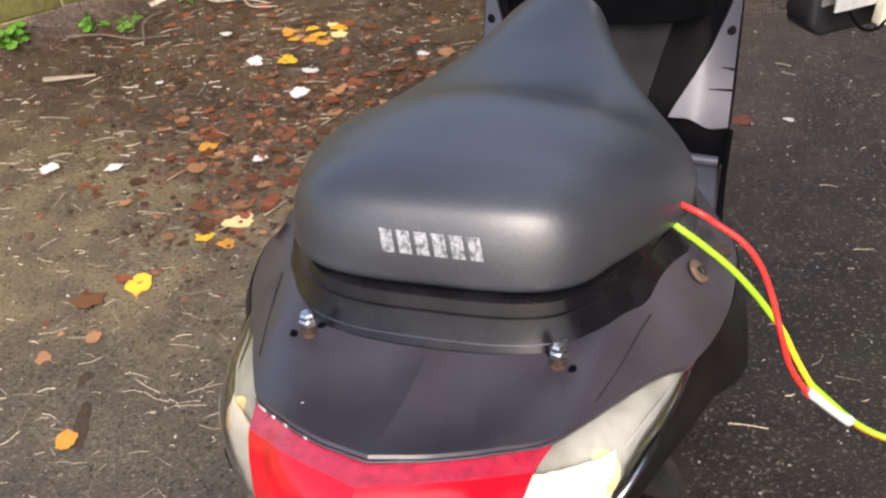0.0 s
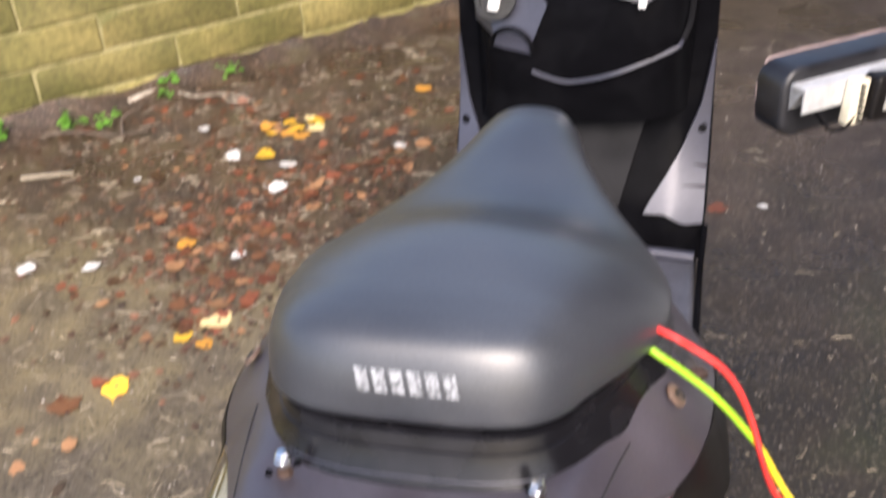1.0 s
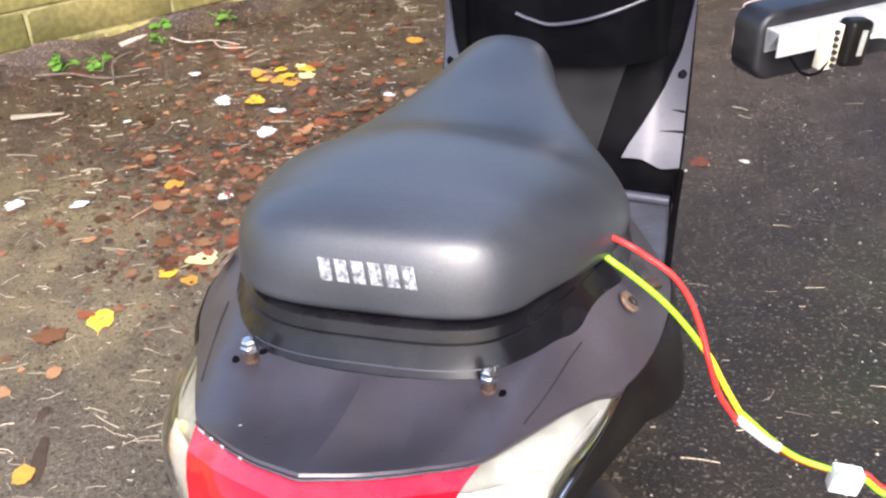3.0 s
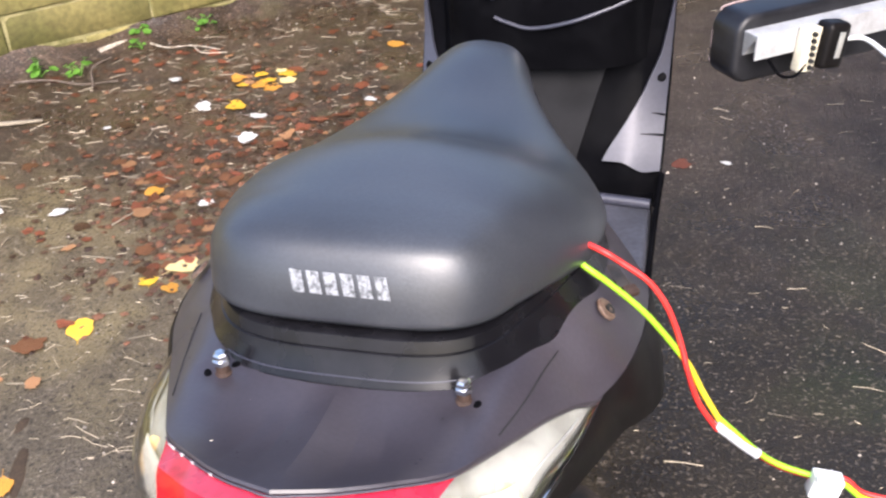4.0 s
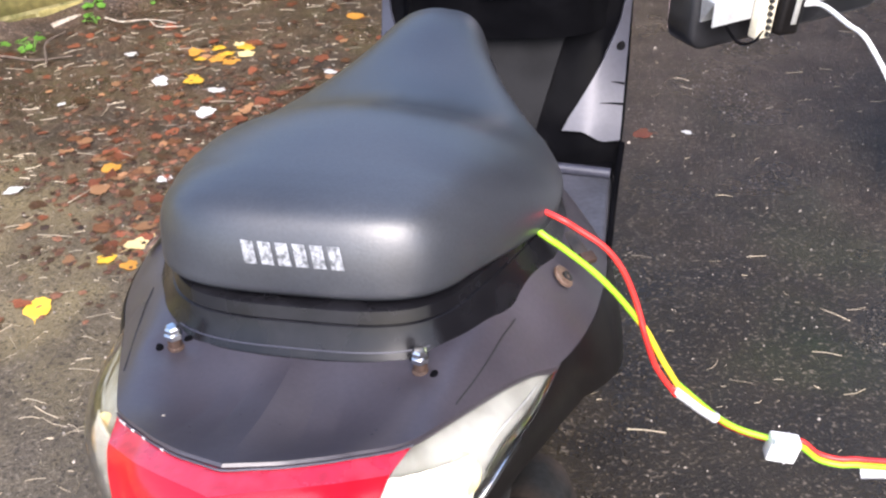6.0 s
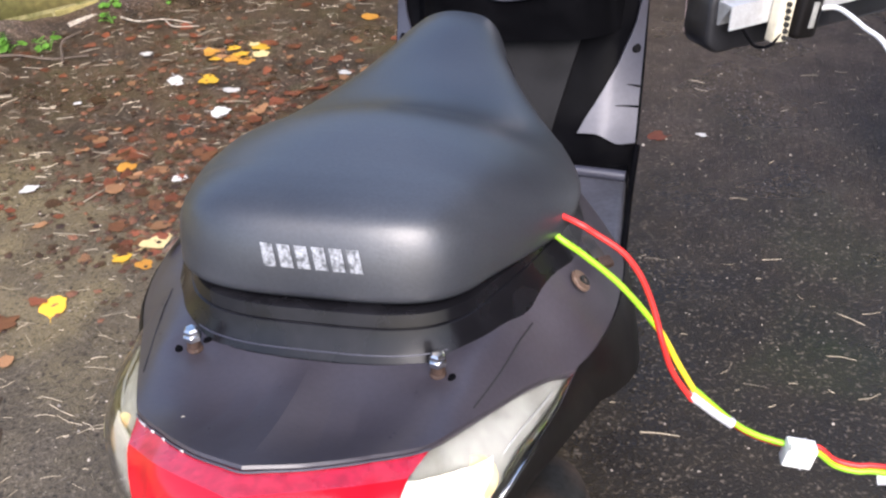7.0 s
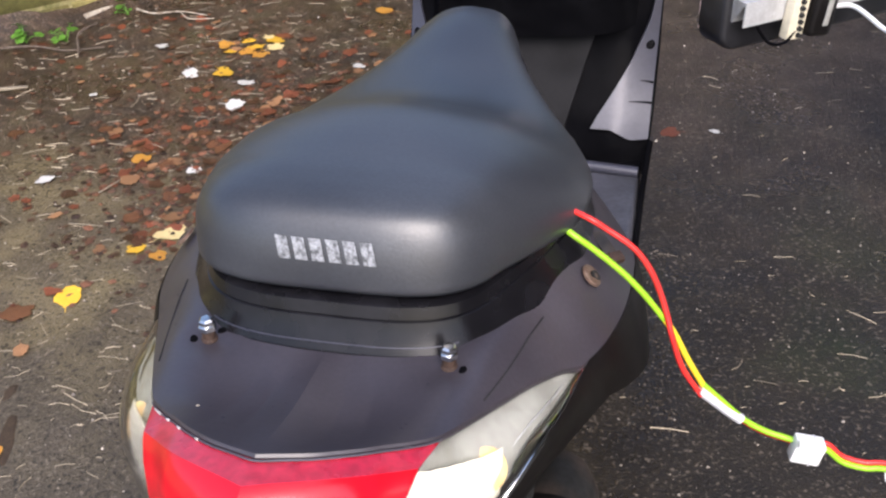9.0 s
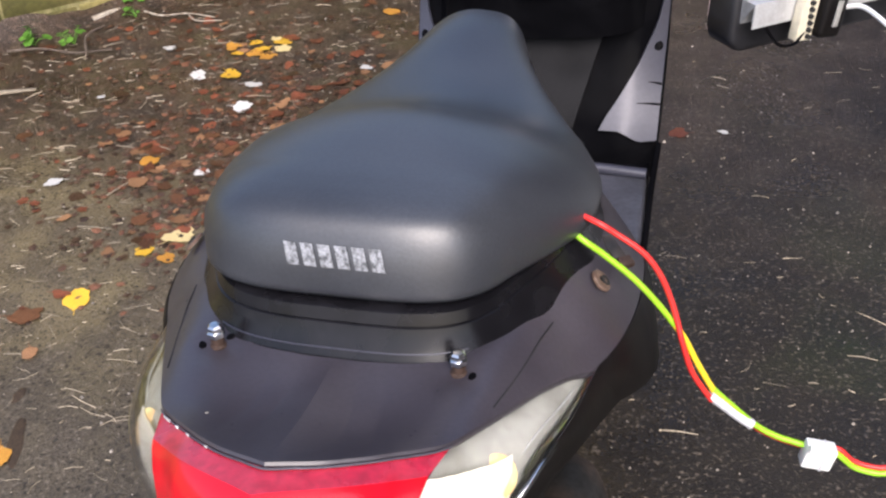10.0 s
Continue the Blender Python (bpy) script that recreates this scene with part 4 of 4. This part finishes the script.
def leaf(x, y, size, mat, label, shape=None, tilt=10, squash=1.0, group="fallen leaves"):
    shape = dice.randrange(5) if shape is None else shape
    key = (shape, mat.name)
    if key not in KINDS:
        KINDS[key] = SHAPES[shape].copy()
        KINDS[key].materials.append(mat)
    ob = new("leaf", KINDS[key])
    ob.matrix_basis = pose(x, y, height(x, y) + 0.0026, dice.uniform(-tilt, tilt), dice.uniform(-tilt, tilt), dice.uniform(0, 360)) @ Matrix.Diagonal((size, size * squash, size * 0.7, 1))
    return tagged(ob, label, "leaf", group)


for x, y, size, mat, label in [
        (-0.835, 0.959, 0.050, YELLOW, "bright yellow fallen leaf lying flat"), (-0.728, 1.188, 0.060, PALE, "pale yellow fallen leaf lying flat"),
        (-0.781, 1.132, 0.042, YELLOW, "small yellow fallen leaf on grit"), (-0.724, 1.112, 0.040, ORANGE, "small orange fallen leaf on grit"),
        (-0.789, 1.439, 0.036, BLEACH, "bleached white leaf scrap"), (-1.106, 1.347, 0.038, BLEACH, "bleached white leaf scrap"),
        (-1.25, 1.315, 0.046, BLEACH, "long bleached white scrap"), (-0.933, 1.469, 0.052, ORANGE, "orange fallen leaf lying flat"),
        (-0.919, 1.936, 0.058, YELLOW, "yellow fallen leaf lying flat"), (-1.002, 1.917, 0.05, BLEACH, "crumpled white paper scrap"),
        (-0.837, 1.889, 0.045, BLEACH, "grey-white dry leaf on litter"), (-0.815, 1.754, 0.055, BLEACH, "thin white leaf scrap"),
        (-1.158, 2.075, 0.036, BLEACH, "small white leaf scrap"), (-0.571, 2.032, 0.04, BLEACH, "pale dry leaf on asphalt"),
        (-1.205, 1.762, 0.026, BLEACH, "small white leaf scrap"), (-0.979, 2.108, 0.05, ORANGE, "curled orange fallen leaf"),
        (-0.925, 2.146, 0.045, YELLOW, "curled yellow fallen leaf"), (-0.850, 2.164, 0.06, YELLOW, "curled yellow fallen leaf"),
        (-0.863, 2.066, 0.055, ORANGE, "curled orange fallen leaf"), (-0.95, 2.07, 0.04, YELLOW, "curled yellow fallen leaf"),
        (-0.89, 2.11, 0.05, YELLOW, "curled yellow fallen leaf"), (-0.905, 2.075, 0.05, ORANGE, "curled orange fallen leaf"), (-0.835, 2.12, 0.05, PALE, "pale yellow fallen leaf lying flat"),
        (-0.875, 2.18, 0.045, PALE, "pale yellow fallen leaf lying flat"), (-0.60, 2.42, 0.045, ORANGE, "orange fallen leaf lying flat"),
        (0.25, 1.78, 0.05, LITTER[1], "red-brown fallen leaf on asphalt"), (0.352, 1.796, 0.020, BLEACH, "small white leaf scrap")]:
    leaf(x, y, size, mat, label, dice.choice((5, 6, 7)) if mat == BLEACH else None, tilt=7, squash=dice.uniform(0.45, 0.9) if mat == BLEACH else 0.85)
WORDS = {LITTER[0]: "brown fallen leaf on wet ground", LITTER[1]: "red-brown fallen leaf on wet ground", LITTER[2]: "tan dry leaf on wet ground", LITTER[3]: "dark soaked leaf on wet ground"}
CLUMPS = [(-0.74, 1.82, 0.11, 34), (-0.66, 1.86, 0.08, 16), (-0.85, 1.63, 0.12, 36), (-0.75, 1.22, 0.07, 22), (-0.88, 1.43, 0.12, 34), (-0.86, 1.52, 0.08, 16),
          (-0.92, 2.10, 0.12, 16), (-1.15, 1.55, 0.25, 22), (-1.25, 2.05, 0.22, 26), (-0.70, 2.25, 0.3, 30), (-0.92, 0.90, 0.05, 6)]
for cx, cy, r, count in CLUMPS:
    for _ in range(count):
        x, y = dice.gauss(cx, r), dice.gauss(cy, r)
        if abs(x) < 0.25 and y < 1.7:
            continue
        if 0.733 * (x + 1.75) - 0.68 * (y - 1.98) < 0.08:
            continue
        mat = dice.choices(LITTER, (5, 7, 5, 2))[0]
        leaf(x, y, 0.015 + 0.032 * dice.random() ** 1.7, mat, WORDS[mat], tilt=9, squash=dice.uniform(0.6, 1.1))


def stain(x, y, long, wide, turn):
    bm = bmesh.new()
    ring = []
    for k in range(26):
        a = k * 2 * math.pi / 26
        r = 1 + 0.35 * noise.noise((math.cos(a) * 1.7 + x * 9, math.sin(a) * 1.7, 2))
        u, v = long * r * math.cos(a), wide * r * math.sin(a)
        px, py = x + u * math.cos(turn) - v * math.sin(turn), y + u * math.sin(turn) + v * math.cos(turn)
        ring.append((px, py))
    rows = [[(x + (px - x) * f, y + (py - y) * f, height(x + (px - x) * f, y + (py - y) * f) + h) for px, py in ring] for f, h in ((0.0, 0.0016), (0.5, 0.0014), (0.85, 0.0008), (1.0, -0.001))]
    return tagged(mesh_object("mud_patch", grid(rows, close=True), MUD), "dark wet mud patch on the asphalt", "mud")


stain(-0.745, 0.60, 0.06, 0.014, 2.0), stain(-0.80, 0.70, 0.022, 0.010, 1.7)
leaf(-0.752, 0.565, 0.035, ORANGE, "small soaked yellow leaf in mud", tilt=6)
leaf(-0.905, 0.897, 0.058, LITTER[0], "red-brown fallen leaf on wet ground", 1, tilt=6)
leaf(-0.84, 0.80, 0.028, LITTER[2], "tan dry leaf on wet ground", tilt=6)
leaf(-0.90, 0.735, 0.03, LITTER[2], "tan dry leaf on wet ground", tilt=6)


def scatter(count, inside, build):
    bm = bmesh.new()
    for _ in range(count):
        x, y = inside()
        if 0.733 * (x + 1.75) - 0.68 * (y - 1.98) > 0.03:
            build(bm, x, y)
    return bm


def left_side():
    return dice.uniform(-1.9, -0.1), dice.uniform(0.3, 2.9)


def right_side():
    return dice.uniform(0.1, 1.5), dice.uniform(0.2, 2.9)


def needle(bm, x, y):
    a, l, w = dice.gauss(0.4, 0.6), 0.004 + 0.026 * dice.random() ** 2.5, dice.uniform(0.00025, 0.00062)
    d, s = Vector((math.cos(a), math.sin(a), 0)), Vector((-math.sin(a), math.cos(a), 0))
    p, bend = Vector((x, y, height(x, y) + 0.001)), dice.uniform(-0.3, 0.3) * l
    a0, b0 = [p - d * l + s * w, p - d * l - s * w, p - d * l + Vector((0, 0, 2 * w))], [p + d * l + s * w, p + d * l - s * w, p + d * l + Vector((0, 0, 2 * w))]
    m0 = [v + s * bend for v in (p + s * w, p - s * w, p + Vector((0, 0, 2 * w)))]
    rings = [[bm.verts.new(v) for v in r] for r in (a0, m0, b0)]
    for r, q in zip(rings, rings[1:]):
        for i in range(3):
            bm.faces.new((r[i], r[(i + 1) % 3], q[(i + 1) % 3], q[i]))


def chip(bm, x, y):
    r = min(0.006, 0.0012 * math.exp(abs(dice.gauss(0, 0.55))))
    z = height(x, y)
    top = bm.verts.new((x, y, z + r * dice.uniform(0.6, 1.1)))
    ring = [bm.verts.new((x + r * math.cos(k * 1.257) * dice.uniform(0.6, 1.4), y + r * math.sin(k * 1.257) * dice.uniform(0.6, 1.4), z - 0.002)) for k in range(5)]
    for i in range(5):
        bm.faces.new((top, ring[i], ring[(i + 1) % 5]))


tagged(mesh_object("dry_needles", scatter(2000, left_side, needle), STRAW, False), "pale dry needles and stalks strewn over wet ground", "needles", kind="stuff")
tagged(mesh_object("dry_needles", scatter(240, right_side, needle), STRAW, False), "few pale dry needles on dark asphalt", "needles", kind="stuff")
tagged(mesh_object("grit", scatter(4200, left_side, chip), CHIP, False), "pale grit and crumbs on wet ground", "grit", kind="stuff")
tagged(mesh_object("grit", scatter(2600, right_side, chip), CHIP, False), "pale grit on dark asphalt", "grit", kind="stuff")


def crumb(bm, x, y):
    r, a = dice.uniform(0.005, 0.013), dice.uniform(0, 6.28)
    z = height(x, y) + 0.0015
    tilt = dice.uniform(-0.25, 0.25)
    ring = []
    for k in range(5):
        t = a + k * 1.257
        rr = r * dice.uniform(0.55, 1.2)
        ring.append(bm.verts.new((x + rr * math.cos(t), y + rr * math.sin(t), z + tilt * rr * math.cos(t - a) + 0.001)))
    top = bm.verts.new((x, y, z + 0.003))
    low = bm.verts.new((x, y, z - 0.001))
    for k in range(5):
        bm.faces.new((top, ring[k], ring[(k + 1) % 5]))
        bm.faces.new((low, ring[(k + 1) % 5], ring[k]))


def heaps():
    cx, cy, r, _ = dice.choice(CLUMPS[:10])
    return dice.gauss(cx, r * 1.5), dice.gauss(cy, r * 1.5)


def wall_foot():
    u, v = dice.uniform(-0.4, 2.6), abs(dice.gauss(0.05, 0.10))
    return -1.75 + 0.68 * u + 0.733 * v, 1.98 + 0.733 * u - 0.68 * v


CRUMBS = [material("red brown leaf crumbs", (0.15, 0.066, 0.038), 0.5, vary=0.3, scale=60, fine=300, bump=0.3, islands=0.6), material("dark leaf crumbs", (0.075, 0.040, 0.024), 0.45, vary=0.3, scale=60, fine=300, bump=0.3, islands=0.6)]
tagged(mesh_object("leaf_crumbs", scatter(420, heaps, crumb), CRUMBS[0], False), "red-brown leaf crumbs on wet ground", "leaf litter", kind="stuff")
tagged(mesh_object("leaf_crumbs", scatter(900, heaps, crumb), CRUMBS[1], False), "dark soaked leaf crumbs on wet ground", "leaf litter", kind="stuff")
tagged(mesh_object("leaf_crumbs", scatter(500, wall_foot, crumb), CRUMBS[1], False), "dark leaf crumbs along the wall", "leaf litter", kind="stuff")


def soil_bank():
    rows = []
    for u in np.arange(-1.2, 3.4, 0.02):
        row = []
        for v in np.linspace(-0.03, 0.13, 9):
            x, y = -1.75 + 0.68 * u + 0.733 * v, 1.98 + 0.733 * u - 0.68 * v
            lift = max(0.0, 1 - (v + 0.03) / 0.15) ** 1.6 * (0.064 + 0.034 * noise.noise((u * 4, 1, 0)) + 0.012 * noise.noise((u * 17, v * 20, 0)))
            row.append((x, y, height(x, y) + lift - 0.003))
        rows.append(row)
    return tagged(mesh_object("soil_bank", grid(rows), GROUND), "damp soil washed up along the wall", "soil", kind="structure")


soil_bank()


def twig(points, radius, mat=BARK, label="thin grey twig on the ground"):
    return tagged(mesh_object("twig", tube(points, radius, 7, 6, 0.5), mat), label, "twig", "twigs")


twig([(-1.34, 2.30, 0.012), (-1.27, 2.27, 0.014), (-1.20, 2.30, 0.012), (-1.11, 2.29, 0.008)], 0.0032, TAN, "bleached pale twig on litter")
twig([(-1.20, 2.30, 0.012), (-1.15, 2.25, 0.012), (-1.08, 2.27, 0.008)], 0.0024, TAN, "bleached pale twig on litter")
twig([(-1.60, 1.97, 0.012), (-1.5, 1.99, 0.016), (-1.40, 1.985, 0.012), (-1.31, 2.03, 0.008)], 0.004)
twig([(-1.36, 1.98, 0.01), (-1.40, 2.06, 0.03), (-1.37, 2.12, 0.04)], 0.004)
twig([(-1.515, 1.716, 0.008), (-1.45, 1.735, 0.01), (-1.39, 1.763, 0.008)], 0.007, STRAW, "pale rotten strip of wood")
twig([(-1.47, 2.22, 0.012), (-1.43, 2.28, 0.016), (-1.40, 2.33, 0.012)], 0.009, TAN, "pale grey piece of bark")
for _ in range(16):
    x, y, a = dice.uniform(-1.4, -0.55), dice.uniform(1.0, 2.4), dice.gauss(0.5, 0.5)
    d = Vector((math.cos(a), math.sin(a), 0)) * dice.uniform(0.018, 0.042)
    p = Vector((x, y, height(x, y) + 0.002))
    twig([p - d, p + Vector((0.004, -0.004, 0.004)), p + d], 0.0016, STRAW, "pale dry stalk on the ground")


def weed(x, y, size, count):
    w = empty("weed", (x, y, 0), "small fresh green weed in the wet litter", "plant", "weeds")
    for i in range(int(count * 1.7)):
        a, r = dice.uniform(0, 6.28), size * dice.uniform(0.15, 0.9)
        tip = Vector((x + r * math.cos(a), y + r * math.sin(a), size * dice.uniform(0.3, 0.9)))
        bm = bmesh.new()
        n = Vector((math.cos(a) * 0.4, math.sin(a) * 0.4, 1)).normalized()
        u = n.orthogonal().normalized()
        v = n.cross(u)
        s = size * dice.uniform(0.14, 0.27)
        mid = bm.verts.new(tip - n * s * 0.15)
        ring = [bm.verts.new(tip + (u * math.cos(t) + v * math.sin(t)) * s * (1 + 0.15 * math.cos(5 * t))) for t in (k * 6.2832 / 12 for k in range(12))]
        for k in range(12):
            bm.faces.new((mid, ring[k], ring[(k + 1) % 12]))
        bmesh.ops.solidify(bm, geom=list(bm.faces), thickness=0.0008)
        part("leaf", bm, WEED, w)
        part("stem", tube([(x, y, 0.0), (x + 0.4 * r * math.cos(a), y + 0.4 * r * math.sin(a), tip.z * 0.7), tip - n * s * 0.15], 0.0011, 5, 4), WEED, w)


weed(-1.72, 1.93, 0.075, 11), weed(-1.76, 1.89, 0.06, 8), weed(-1.56, 2.04, 0.055, 8), weed(-1.446, 2.065, 0.05, 7), weed(-1.39, 2.36, 0.05, 6), weed(-1.244, 2.46, 0.05, 7), weed(-1.36, 2.28, 0.04, 5)

# ---- block wall ----
WALL = pose(-1.75, 1.98, 0, 0, 0, math.degrees(math.atan2(0.733, 0.68)))      # local x runs along the wall, local y behind it
core = box((11.0, 0.20, 1.34), (1.2, 0.1095, 0.60), None, 0.0)
bmesh.ops.transform(core, matrix=WALL, verts=core.verts)
wall = tagged(mesh_object("wall_garden", core, MORTAR, False), "low garden wall of mossy yellow concrete blocks", "wall", kind="structure")


def block_mesh(seed, long):
    r = random.Random(seed)
    bm = box((long, 0.06, 0.1045), (0, 0, 0), None, 0.006, 2)
    for v in bm.verts:
        v.co += Vector((r.uniform(-1, 1), r.uniform(-1, 1), r.uniform(-1, 1))) * 0.0016
    data = bpy.data.meshes.new("block")
    for f in bm.faces:
        f.smooth = True
    bm.to_mesh(data)
    bm.free()
    data.materials.append(BLOCK)
    return data


BLOCKS = [block_mesh(k, 0.429) for k in range(4)]
for row in range(11):
    z = -0.006 + 0.1115 * row
    for k in range(-2, 12):
        x = 0.13 + 0.217 + 0.435 * k + (0.217 if row % 2 == 0 else 0)
        ob = new("block", BLOCKS[dice.randrange(4)])
        ob.parent = wall
        ob.matrix_basis = WALL @ pose(x, 0.036 + dice.uniform(-0.003, 0.002), z, dice.uniform(-0.6, 0.6), dice.uniform(-0.3, 0.3), dice.uniform(-0.5, 0.5))


# ---- plain wall added unseen beyond the crate, to block sky from that side ----
tagged(mesh_object("wall_blocker", box((0.25, 8.0, 4.6), (2.3, 3.2, 2.29), None, 0.01), material("dark brown rendered wall", (0.10, 0.075, 0.055), 0.85, vary=0.2, scale=3, fine=60, bump=0.5, second=(0.07, 0.06, 0.045))), "plain dark wall, added unseen to block sky", "wall", kind="structure")
